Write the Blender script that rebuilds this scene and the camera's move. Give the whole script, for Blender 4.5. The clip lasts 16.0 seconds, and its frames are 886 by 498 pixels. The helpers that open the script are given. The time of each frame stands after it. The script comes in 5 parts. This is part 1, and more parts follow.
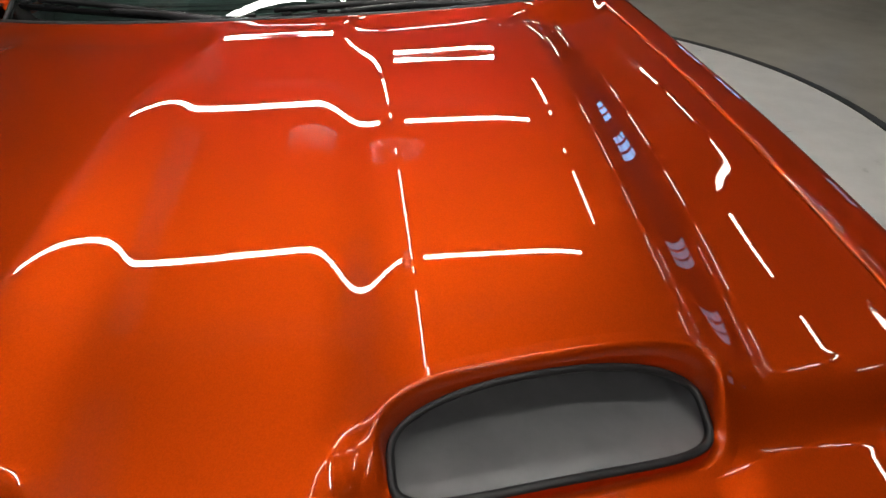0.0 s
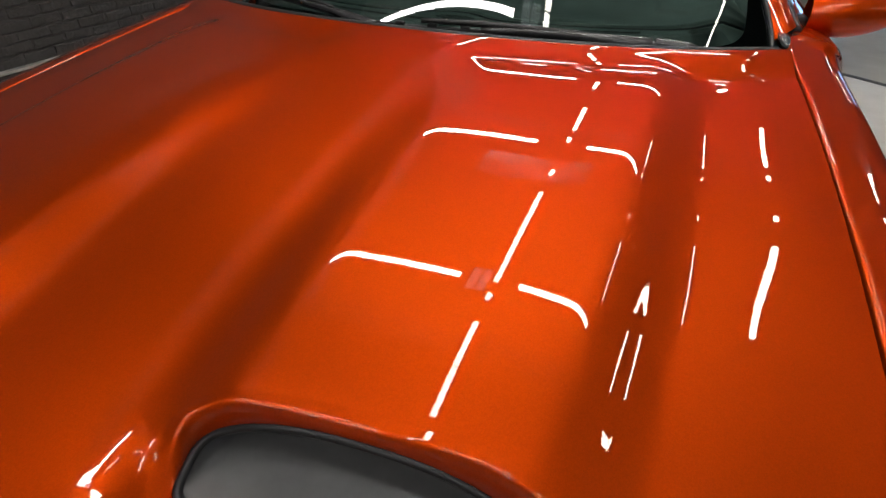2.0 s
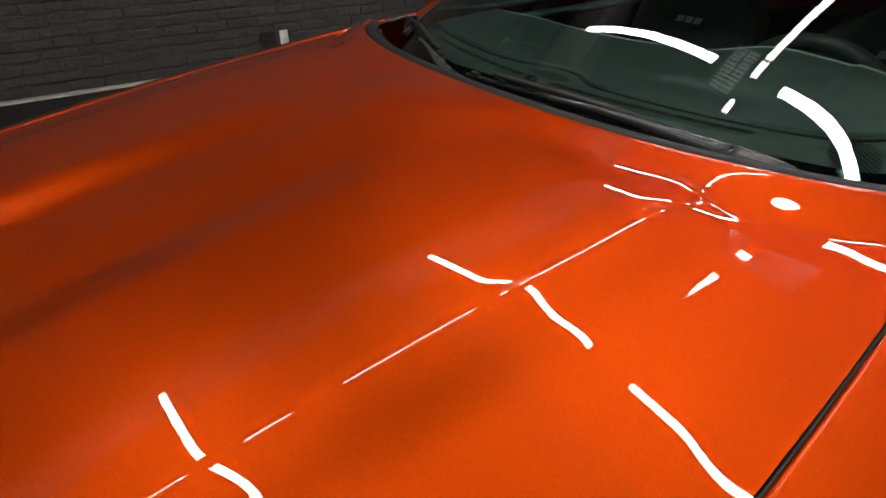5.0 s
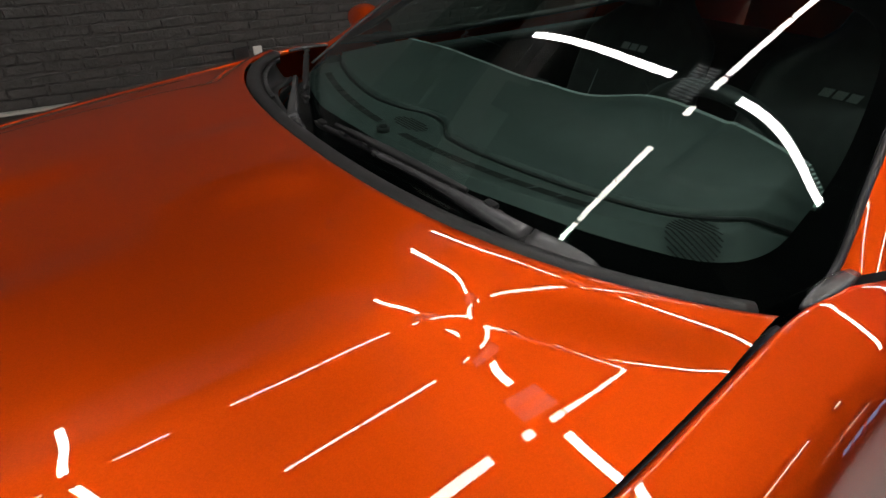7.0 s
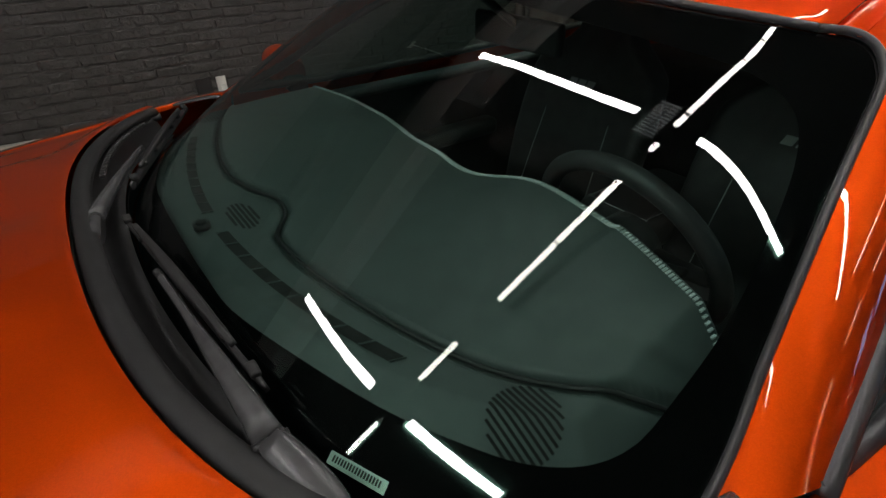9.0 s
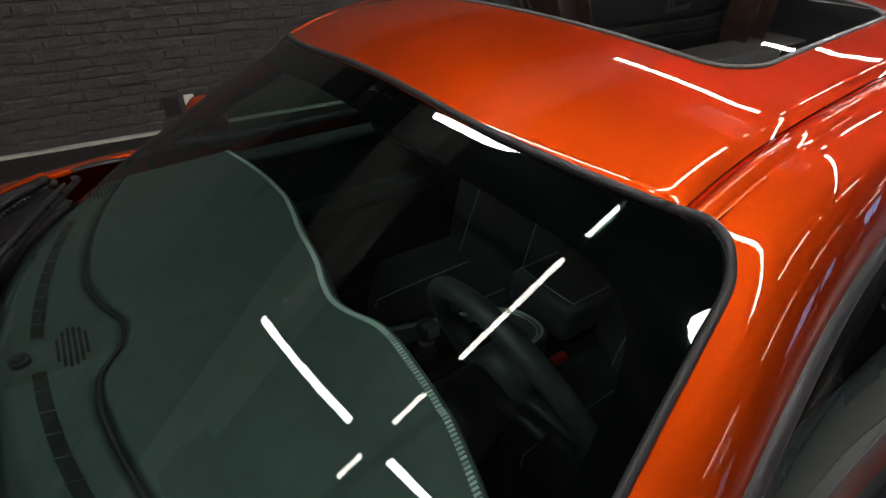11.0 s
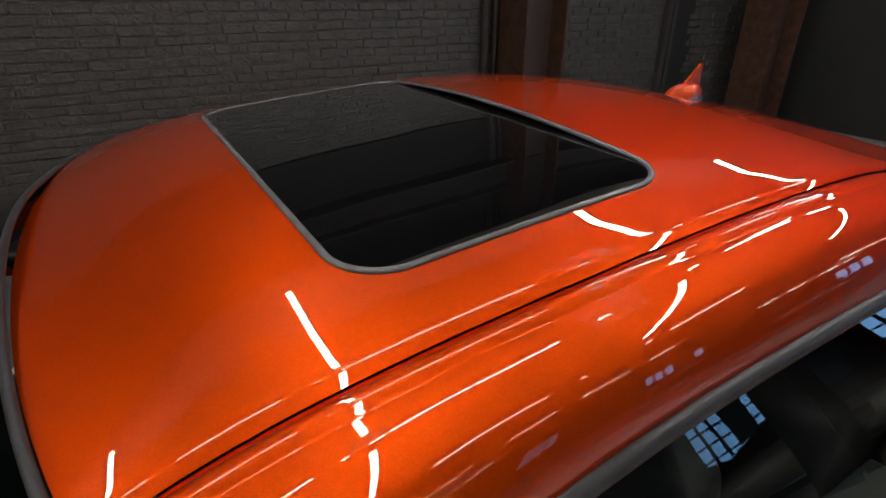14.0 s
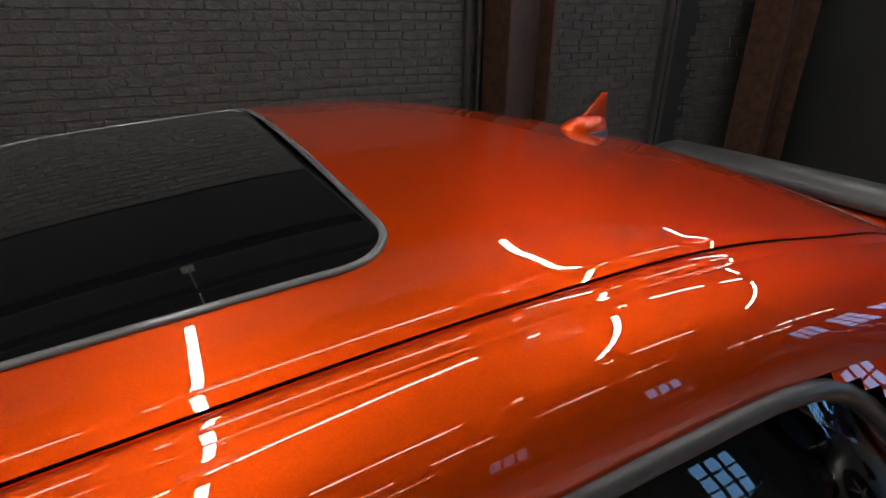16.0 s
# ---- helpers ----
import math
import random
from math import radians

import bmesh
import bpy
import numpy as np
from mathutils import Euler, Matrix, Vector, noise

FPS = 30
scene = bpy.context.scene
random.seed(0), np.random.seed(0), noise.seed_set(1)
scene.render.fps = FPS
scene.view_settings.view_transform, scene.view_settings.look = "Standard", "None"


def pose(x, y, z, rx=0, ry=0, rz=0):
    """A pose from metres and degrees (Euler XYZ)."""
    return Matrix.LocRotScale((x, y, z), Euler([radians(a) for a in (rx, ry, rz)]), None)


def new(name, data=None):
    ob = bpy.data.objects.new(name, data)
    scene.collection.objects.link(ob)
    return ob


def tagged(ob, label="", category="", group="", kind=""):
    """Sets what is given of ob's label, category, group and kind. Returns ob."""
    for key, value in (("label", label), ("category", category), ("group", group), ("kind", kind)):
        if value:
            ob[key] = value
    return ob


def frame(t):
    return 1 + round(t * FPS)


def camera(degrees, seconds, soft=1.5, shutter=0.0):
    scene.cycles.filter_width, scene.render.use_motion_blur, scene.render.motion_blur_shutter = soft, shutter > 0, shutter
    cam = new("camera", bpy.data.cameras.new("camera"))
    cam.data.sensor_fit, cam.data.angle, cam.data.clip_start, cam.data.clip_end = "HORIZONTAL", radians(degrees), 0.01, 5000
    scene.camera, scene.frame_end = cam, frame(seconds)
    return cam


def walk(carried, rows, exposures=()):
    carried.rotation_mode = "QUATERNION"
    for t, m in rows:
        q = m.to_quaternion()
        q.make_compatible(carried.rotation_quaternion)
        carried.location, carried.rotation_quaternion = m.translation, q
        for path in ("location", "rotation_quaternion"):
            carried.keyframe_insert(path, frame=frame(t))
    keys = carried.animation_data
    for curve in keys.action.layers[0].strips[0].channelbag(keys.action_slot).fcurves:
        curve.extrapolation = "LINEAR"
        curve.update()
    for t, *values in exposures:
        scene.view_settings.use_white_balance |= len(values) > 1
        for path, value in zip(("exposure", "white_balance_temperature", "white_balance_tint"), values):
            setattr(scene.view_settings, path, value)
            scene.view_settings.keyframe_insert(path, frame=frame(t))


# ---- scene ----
cam = camera(79.58, 16.0, soft=1.5)
PATH = [
    (0.0, pose(0.175, 0.263, 1.328) @ pose(0, 0, 0, 0, 0, -6.79) @ pose(0, 0, 0, 53.26) @ pose(0, 0, 0, 0, 0, -0.95)),
    (0.5, pose(0.232, 0.264, 1.322) @ pose(0, 0, 0, 0, 0, -0.76) @ pose(0, 0, 0, 53.72) @ pose(0, 0, 0, 0, 0, 0.66)),
    (1.0, pose(0.306, 0.270, 1.316) @ pose(0, 0, 0, 0, 0, 4.71) @ pose(0, 0, 0, 54.20) @ pose(0, 0, 0, 0, 0, 1.26)),
    (1.5, pose(0.390, 0.299, 1.333) @ pose(0, 0, 0, 0, 0, 12.39) @ pose(0, 0, 0, 54.34) @ pose(0, 0, 0, 0, 0, 1.26)),
    (2.0, pose(0.446, 0.339, 1.344) @ pose(0, 0, 0, 0, 0, 19.85) @ pose(0, 0, 0, 54.22) @ pose(0, 0, 0, 0, 0, 0.85)),
    (2.5, pose(0.529, 0.360, 1.356) @ pose(0, 0, 0, 0, 0, 27.22) @ pose(0, 0, 0, 54.15) @ pose(0, 0, 0, 0, 0, 0.52)),
    (3.0, pose(0.605, 0.395, 1.375) @ pose(0, 0, 0, 0, 0, 35.16) @ pose(0, 0, 0, 54.37) @ pose(0, 0, 0, 0, 0, 0.63)),
    (5.5, pose(0.833, 0.782, 1.390) @ pose(0, 0, 0, 0, 0, 51.88) @ pose(0, 0, 0, 56.09) @ pose(0, 0, 0, 0, 0, 0.27)),
    (6.0, pose(0.891, 0.855, 1.400) @ pose(0, 0, 0, 0, 0, 52.28) @ pose(0, 0, 0, 56.23) @ pose(0, 0, 0, 0, 0, -0.33)),
    (6.5, pose(0.859, 0.990, 1.408) @ pose(0, 0, 0, 0, 0, 52.67) @ pose(0, 0, 0, 56.34) @ pose(0, 0, 0, 0, 0, 0.12)),
    (7.0, pose(0.860, 1.079, 1.426) @ pose(0, 0, 0, 0, 0, 53.36) @ pose(0, 0, 0, 56.44) @ pose(0, 0, 0, 0, 0, 0.57)),
    (7.5, pose(0.860, 1.171, 1.437) @ pose(0, 0, 0, 0, 0, 54.23) @ pose(0, 0, 0, 56.40) @ pose(0, 0, 0, 0, 0, -0.27)),
    (8.0, pose(0.846, 1.286, 1.458) @ pose(0, 0, 0, 0, 0, 54.68) @ pose(0, 0, 0, 56.34) @ pose(0, 0, 0, 0, 0, -0.77)),
    (8.5, pose(0.821, 1.390, 1.459) @ pose(0, 0, 0, 0, 0, 55.42) @ pose(0, 0, 0, 56.64) @ pose(0, 0, 0, 0, 0, -1.70)),
    (9.0, pose(0.808, 1.466, 1.458) @ pose(0, 0, 0, 0, 0, 55.14) @ pose(0, 0, 0, 57.45) @ pose(0, 0, 0, 0, 0, -1.41)),
    (11.5, pose(0.783, 1.835, 1.618) @ pose(0, 0, 0, 0, 0, 55.54) @ pose(0, 0, 0, 57.32) @ pose(0, 0, 0, 0, 0, 0.69)),
    (12.0, pose(0.794, 1.930, 1.629) @ pose(0, 0, 0, 0, 0, 56.43) @ pose(0, 0, 0, 58.79) @ pose(0, 0, 0, 0, 0, 0.94)),
    (12.5, pose(0.811, 2.034, 1.633) @ pose(0, 0, 0, 0, 0, 57.28) @ pose(0, 0, 0, 60.75) @ pose(0, 0, 0, 0, 0, 0.61)),
    (13.0, pose(0.831, 2.134, 1.653) @ pose(0, 0, 0, 0, 0, 57.58) @ pose(0, 0, 0, 62.05) @ pose(0, 0, 0, 0, 0, 0.27)),
    (13.5, pose(0.846, 2.225, 1.657) @ pose(0, 0, 0, 0, 0, 58.26) @ pose(0, 0, 0, 63.03) @ pose(0, 0, 0, 0, 0, 0.00)),
    (14.0, pose(0.843, 2.309, 1.654) @ pose(0, 0, 0, 0, 0, 59.08) @ pose(0, 0, 0, 64.02) @ pose(0, 0, 0, 0, 0, 0.20)),
    (14.5, pose(0.839, 2.408, 1.655) @ pose(0, 0, 0, 0, 0, 59.69) @ pose(0, 0, 0, 64.65) @ pose(0, 0, 0, 0, 0, 0.36)),
    (15.0, pose(0.828, 2.515, 1.646) @ pose(0, 0, 0, 0, 0, 60.40) @ pose(0, 0, 0, 65.22) @ pose(0, 0, 0, 0, 0, 0.39)),
    (15.5, pose(0.825, 2.607, 1.642) @ pose(0, 0, 0, 0, 0, 60.91) @ pose(0, 0, 0, 65.81) @ pose(0, 0, 0, 0, 0, 0.57)),
    (16.0, pose(0.841, 2.710, 1.645) @ pose(0, 0, 0, 0, 0, 61.57) @ pose(0, 0, 0, 65.98) @ pose(0, 0, 0, 0, 0, 0.44)),
]
walk(cam, PATH)
# ---------------------------------------------------------------- light
world = bpy.data.worlds.new("room_air")
scene.world = world
world.use_nodes = True
world.node_tree.nodes["Background"].inputs[0].default_value = (0.5, 0.6, 0.75, 1)
world.node_tree.nodes["Background"].inputs[1].default_value = 0.02
scene.view_settings.exposure = 0.0

# the lamps: rows of tubes that hang under the ceiling, along and across the hall
LAMP_Z = 3.55
ROW_Y = [-4.75, -2.37, 0.01, 2.39, 4.77, 7.15]
ROW_X = [-2.05, 0.15, 2.35, 4.55, 6.75]
TUBE_POWER = 46.0


# ---------------------------------------------------------------- materials
def shader(name):
    m = bpy.data.materials.new(name)
    m.use_nodes = True
    return m, m.node_tree, m.node_tree.nodes["Principled BSDF"]


def put(bsdf, **values):
    for key, value in values.items():
        bsdf.inputs[key.replace("_", " ")].default_value = value


def noise_tex(tree, scale, detail=4.0, rough=0.55, coords="Object"):
    tc = tree.nodes.new("ShaderNodeTexCoord")
    n = tree.nodes.new("ShaderNodeTexNoise")
    n.inputs["Scale"].default_value, n.inputs["Detail"].default_value = scale, detail
    n.inputs["Roughness"].default_value = rough
    tree.links.new(tc.outputs[coords], n.inputs["Vector"])
    return n


def ramp(tree, source, stops):
    r = tree.nodes.new("ShaderNodeValToRGB")
    while len(r.color_ramp.elements) < len(stops):
        r.color_ramp.elements.new(0.5)
    for e, (p, c) in zip(r.color_ramp.elements, stops):
        e.position, e.color = p, (*c, 1)
    tree.links.new(source, r.inputs["Fac"])
    return r


def bump(tree, bsdf, source, strength, distance):
    b = tree.nodes.new("ShaderNodeBump")
    b.inputs["Strength"].default_value, b.inputs["Distance"].default_value = strength, distance
    tree.links.new(source, b.inputs["Height"])
    tree.links.new(b.outputs["Normal"], bsdf.inputs["Normal"])
    return b


def surface(name, dark, light, scale, rough, relief=0.0, distance=0.002, metal=0.0, rough_var=0.0, fine=None):
    m, t, b = shader(name)
    n = noise_tex(t, scale)
    r = ramp(t, n.outputs["Fac"], [(0.3, dark), (0.7, light)])
    t.links.new(r.outputs["Color"], b.inputs["Base Color"])
    put(b, Roughness=rough, Metallic=metal)
    if rough_var:
        mr = t.nodes.new("ShaderNodeMapRange")
        mr.inputs["To Min"].default_value, mr.inputs["To Max"].default_value = rough - rough_var, rough + rough_var
        n3 = noise_tex(t, scale * 0.37, 3.0)
        t.links.new(n3.outputs["Fac"], mr.inputs["Value"])
        t.links.new(mr.outputs["Result"], b.inputs["Roughness"])
    if relief:
        n2 = noise_tex(t, fine or scale * 12, 3.0)
        bump(t, b, n2.outputs["Fac"], relief, distance)
    return m


def car_paint():
    m, t, b = shader("orange_metallic_paint")
    # fine metal flakes under a clear coat
    flakes = t.nodes.new("ShaderNodeTexVoronoi")
    flakes.inputs["Scale"].default_value = 900.0
    tc = t.nodes.new("ShaderNodeTexCoord")
    t.links.new(tc.outputs["Object"], flakes.inputs["Vector"])
    r = ramp(t, flakes.outputs["Color"], [(0.0, (0.63, 0.060, 0.002)), (1.0, (0.73, 0.072, 0.003))])
    t.links.new(r.outputs["Color"], b.inputs["Base Color"])
    put(b, Metallic=0.85, Roughness=0.46, Specular_Tint=(0.24, 0.045, 0.012, 1), Coat_Weight=1.0, Coat_Roughness=0.012, Coat_IOR=1.5)
    return m


def glass(name, tint, reflect=1.0):
    """Thin tinted glass: what is behind shows through the tint, with the gloss of a pane."""
    m = bpy.data.materials.new(name)
    m.use_nodes = True
    t = m.node_tree
    t.nodes.clear()
    out = t.nodes.new("ShaderNodeOutputMaterial")
    clear = t.nodes.new("ShaderNodeBsdfTransparent")
    clear.inputs["Color"].default_value = (*tint, 1)
    gloss = t.nodes.new("ShaderNodeBsdfGlossy")
    gloss.inputs["Roughness"].default_value = 0.004
    gloss.inputs["Color"].default_value = (reflect, reflect, reflect, 1)
    fres = t.nodes.new("ShaderNodeFresnel")
    fres.inputs["IOR"].default_value = 1.52
    mix = t.nodes.new("ShaderNodeMixShader")
    t.links.new(fres.outputs["Fac"], mix.inputs["Fac"])
    t.links.new(clear.outputs["BSDF"], mix.inputs[1])
    t.links.new(gloss.outputs["BSDF"], mix.inputs[2])
    t.links.new(mix.outputs["Shader"], out.inputs["Surface"])
    return m


def glow(name, color, strength):
    m, t, b = shader(name)
    put(b, Base_Color=(*color, 1), Emission_Color=(*color, 1), Emission_Strength=strength, Roughness=0.4)
    return m


def plain(name, color, rough, metal=0.0, coat=0.0):
    m, t, b = shader(name)
    put(b, Base_Color=(*color, 1), Roughness=rough, Metallic=metal, Coat_Weight=coat)
    return m


PAINT = car_paint()
GLASS_WS = glass("green_tinted_windscreen", (0.42, 0.62, 0.55))
GLASS_SIDE = glass("tinted_side_glass", (0.58, 0.64, 0.62))
GLASS_ROOF = plain("black_sunroof_glass", (0.004, 0.004, 0.0045), 0.010, coat=1.0)
FRIT = plain("black_printed_glass_border", (0.0025, 0.0025, 0.0028), 0.035)
SEAL_BRIGHT = surface("worn_grey_seal", (0.11, 0.11, 0.115), (0.15, 0.15, 0.155), 40, 0.22, 0.08, 0.0004)
RUBBER = surface("black_rubber_seal", (0.012, 0.012, 0.013), (0.02, 0.02, 0.021), 60, 0.42, 0.1, 0.0004)
SEAL_GREY = surface("grey_rubber_seal", (0.030, 0.030, 0.032), (0.042, 0.042, 0.045), 40, 0.36, 0.08, 0.0004)
PLASTIC = surface("black_grained_plastic", (0.007, 0.007, 0.0075), (0.013, 0.013, 0.0135), 55, 0.55, 0.25, 0.0005, rough_var=0.06, fine=900)
DUCT = surface("grey_black_duct_plastic", (0.17, 0.17, 0.175), (0.22, 0.22, 0.225), 20, 0.36, 0.15, 0.0004, rough_var=0.05, fine=700)
DASH = surface("soft_touch_dashboard_skin", (0.046, 0.057, 0.056), (0.060, 0.073, 0.072), 30, 0.36, 0.3, 0.0006, fine=650)
DASH_DARK = surface("dark_dashboard_plastic", (0.009, 0.009, 0.010), (0.015, 0.015, 0.016), 40, 0.5, 0.2, 0.0005, fine=500)
LEATHER = surface("black_leather", (0.046, 0.047, 0.048), (0.070, 0.071, 0.073), 22, 0.36, 0.35, 0.0008, fine=300)
SUEDE = surface("black_suede", (0.028, 0.028, 0.029), (0.040, 0.040, 0.041), 30, 0.9, 0.2, 0.0006, fine=600)
CARPET = surface("black_carpet", (0.004, 0.004, 0.004), (0.009, 0.009, 0.009), 50, 0.95, 0.5, 0.002, fine=400)
STITCH = plain("grey_stitching_thread", (0.50, 0.54, 0.54), 0.7)
EMBROIDERY = plain("grey_embroidery", (0.62, 0.63, 0.63), 0.65)
CHROME = surface("satin_chrome", (0.78, 0.78, 0.79), (0.88, 0.88, 0.89), 30, 0.30, metal=1.0)
DARK_SATIN = surface("dark_satin_metal_trim", (0.16, 0.17, 0.17), (0.22, 0.23, 0.23), 30, 0.34, 0.1, 0.0003, metal=0.5)
SILVER = surface("satin_silver_trim", (0.66, 0.68, 0.68), (0.78, 0.80, 0.80), 30, 0.40, 0.05, 0.0003, metal=0.35)
DASH_GLOSS = plain("glossy_black_trim", (0.006, 0.006, 0.0065), 0.12, coat=0.5)
DARK_METAL = surface("black_coated_metal", (0.012, 0.012, 0.013), (0.022, 0.022, 0.023), 40, 0.38, 0.1, 0.0006)
PLATE_GREEN = plain("pale_identity_strip", (0.70, 0.82, 0.74), 0.5)
INK = plain("dark_print", (0.02, 0.025, 0.022), 0.6)
RED_PLASTIC = plain("red_buckle_button", (0.55, 0.02, 0.01), 0.35)
BRICK = surface("charcoal_painted_brick", (0.045, 0.042, 0.041), (0.071, 0.066, 0.064), 9, 0.42, 1.0, 0.009, rough_var=0.12, fine=45)
MORTAR = surface("charcoal_painted_mortar", (0.046, 0.043, 0.042), (0.088, 0.082, 0.079), 22, 0.5, 1.0, 0.008, fine=60)
PANEL = surface("matt_black_wall_paint", (0.011, 0.0112, 0.0115), (0.016, 0.0162, 0.0165), 3, 0.6, 0.15, 0.001, fine=120)
RUST = surface("rusty_brown_steel", (0.035, 0.014, 0.008), (0.085, 0.036, 0.020), 14, 0.62, 0.5, 0.002, metal=0.15, rough_var=0.15, fine=110)
STEEL = surface("red_brown_primed_steel", (0.040, 0.024, 0.022), (0.060, 0.037, 0.034), 5, 0.5, 0.25, 0.001, rough_var=0.1, fine=60)
CEIL = surface("black_painted_ceiling", (0.006, 0.006, 0.006), (0.012, 0.012, 0.012), 2, 0.8, 0.2, 0.003, fine=25)
BEAM = surface("dark_painted_steel_beam", (0.030, 0.027, 0.026), (0.050, 0.045, 0.042), 5, 0.5, 0.15, 0.001)
SIDE_TUBE = glow("soft_white_tube_light", (1.0, 0.93, 0.80), 27.0)
THIN_TUBE = glow("warm_white_tube_light", (1.0, 0.95, 0.86), 26.0)
# beam steel in a paler grey, with lamp light put into its colour
BEAM_LIT = surface("lamp_lit_steel_beam", (0.33, 0.325, 0.315), (0.42, 0.415, 0.40), 5, 0.5, 0.15, 0.001)
SKY_BRIGHT = glow("bright_daylit_pane", (0.24, 0.55, 1.0), 3.6)
TUBE = glow("white_tube_light", (1.0, 0.97, 0.93), TUBE_POWER)
HOUSING = plain("white_lamp_housing", (0.6, 0.6, 0.6), 0.45)
# faint glow put into the louvres of the unlit flood lamp
LOUVRE = glow("faint_glow_louvre", (0.8, 0.85, 0.85), 0.9)
WHITE_PLASTIC = plain("white_socket_plastic", (0.72, 0.71, 0.68), 0.4)
WHITE_TRIM = surface("off_white_painted_strip", (0.42, 0.41, 0.38), (0.60, 0.59, 0.56), 12, 0.5, 0.3, 0.001)


def concrete():
    m, t, b = shader("polished_concrete")
    n = noise_tex(t, 1.3, 8.0, 0.62)
    r = ramp(t, n.outputs["Fac"], [(0.25, (0.29, 0.27, 0.225)), (0.5, (0.41, 0.385, 0.33)), (0.78, (0.50, 0.475, 0.41))])
    t.links.new(r.outputs["Color"], b.inputs["Base Color"])
    n2 = noise_tex(t, 5.0, 6.0)
    mr = t.nodes.new("ShaderNodeMapRange")
    mr.inputs["To Min"].default_value, mr.inputs["To Max"].default_value = 0.22, 0.5
    t.links.new(n2.outputs["Fac"], mr.inputs["Value"])
    t.links.new(mr.outputs["Result"], b.inputs["Roughness"])
    return m


def platform_white():
    m, t, b = shader("white_platform_paint")
    n = noise_tex(t, 6.0, 8.0, 0.65)
    r = ramp(t, n.outputs["Fac"], [(0.28, (0.55, 0.54, 0.51)), (0.36, (0.72, 0.71, 0.68)), (0.7, (0.80, 0.79, 0.76))])
    # short brown tyre scuffs
    tc = t.nodes.new("ShaderNodeTexCoord")
    mp = t.nodes.new("ShaderNodeMapping")
    mp.inputs["Rotation"].default_value = (0, 0, 0.9)
    mp.inputs["Scale"].default_value = (5.0, 26.0, 1.0)
    sc = t.nodes.new("ShaderNodeTexNoise")
    sc.inputs["Scale"].default_value, sc.inputs["Detail"].default_value = 1.0, 5.0
    t.links.new(tc.outputs["Object"], mp.inputs["Vector"])
    t.links.new(mp.outputs["Vector"], sc.inputs["Vector"])
    mask = ramp(t, sc.outputs["Fac"], [(0.68, (0, 0, 0)), (0.74, (0.8, 0.8, 0.8))])
    mixer = t.nodes.new("ShaderNodeMix")
    mixer.data_type = "RGBA"
    mixer.inputs[7].default_value = (0.30, 0.22, 0.16, 1)
    t.links.new(mask.outputs["Color"], mixer.inputs[0])
    t.links.new(r.outputs["Color"], mixer.inputs[6])
    t.links.new(mixer.outputs[2], b.inputs["Base Color"])
    put(b, Roughness=0.4)
    return m


CONCRETE = concrete()
WHITE_DECK = platform_white()
DECK_EDGE = surface("dark_grey_platform_edge", (0.035, 0.035, 0.035), (0.06, 0.06, 0.06), 12, 0.5)
SKY_PANE = glow("daylit_window_pane", (0.45, 0.68, 1.0), 1.15)
CAR_BLUE = plain("dark_blue_car_paint", (0.01, 0.06, 0.25), 0.25, 0.5, 1.0)
CAR_BLACK = plain("black_car_paint", (0.006, 0.006, 0.007), 0.2, 0.0, 1.0)
CAR_SILVER = plain("silver_grey_car_paint", (0.42, 0.42, 0.41), 0.3, 0.6, 1.0)
WIPER_ARM = surface("satin_grey_wiper_arm", (0.045, 0.045, 0.047), (0.065, 0.065, 0.068), 45, 0.27, 0.08, 0.0004)
SPOILER = surface("satin_black_paint", (0.030, 0.030, 0.031), (0.042, 0.042, 0.043), 30, 0.34)


# ---------------------------------------------------------------- mesh helpers
def mesh_of(name, bm, material, smooth=True):
    me = bpy.data.meshes.new(name)
    bm.to_mesh(me)
    bm.free()
    for mat in (material if isinstance(material, (list, tuple)) else [material]):
        me.materials.append(mat)
    if smooth:
        me.shade_smooth()
    return me


def part(name, bm, material, parent=None, label="", smooth=True):
    """Links a bmesh as one mesh object, under a thing or a part."""
    ob = new(name, mesh_of(name, bm, material, smooth))
    if parent is not None:
        ob.parent = parent
    if label:
        tagged(ob, label)
    return ob


def grid(fn, nu, nv, skip=None, close_u=False):
    """A bmesh of fn(u, v) over 0..1 x 0..1; skip(u, v) leaves faces out."""
    bm = bmesh.new()
    rows = [[bm.verts.new(fn(i / nu, j / nv)) for i in range(nu if close_u else nu + 1)] for j in range(nv + 1)]
    for j in range(nv):
        for i in range(nu):
            if skip and skip((i + 0.5) / nu, (j + 0.5) / nv):
                continue
            k = (i + 1) % nu if close_u else i + 1
            bm.faces.new((rows[j][i], rows[j][k], rows[j + 1][k], rows[j + 1][i]))
    return bm


def box(bm, x0, x1, y0, y1, z0, z1, bevel=0.0):
    made = bmesh.ops.create_cube(bm, size=1.0)["verts"]
    for v in made:
        v.co = Vector(((x0 + x1) / 2 + v.co.x * (x1 - x0), (y0 + y1) / 2 + v.co.y * (y1 - y0), (z0 + z1) / 2 + v.co.z * (z1 - z0)))
    if bevel:
        edges = list({e for v in made for e in v.link_edges})
        bmesh.ops.bevel(bm, geom=edges, offset=bevel, segments=2, profile=0.6, affect="EDGES")
    return bm


def boxed(*args, bevel=0.0):
    return box(bmesh.new(), *args, bevel=bevel)


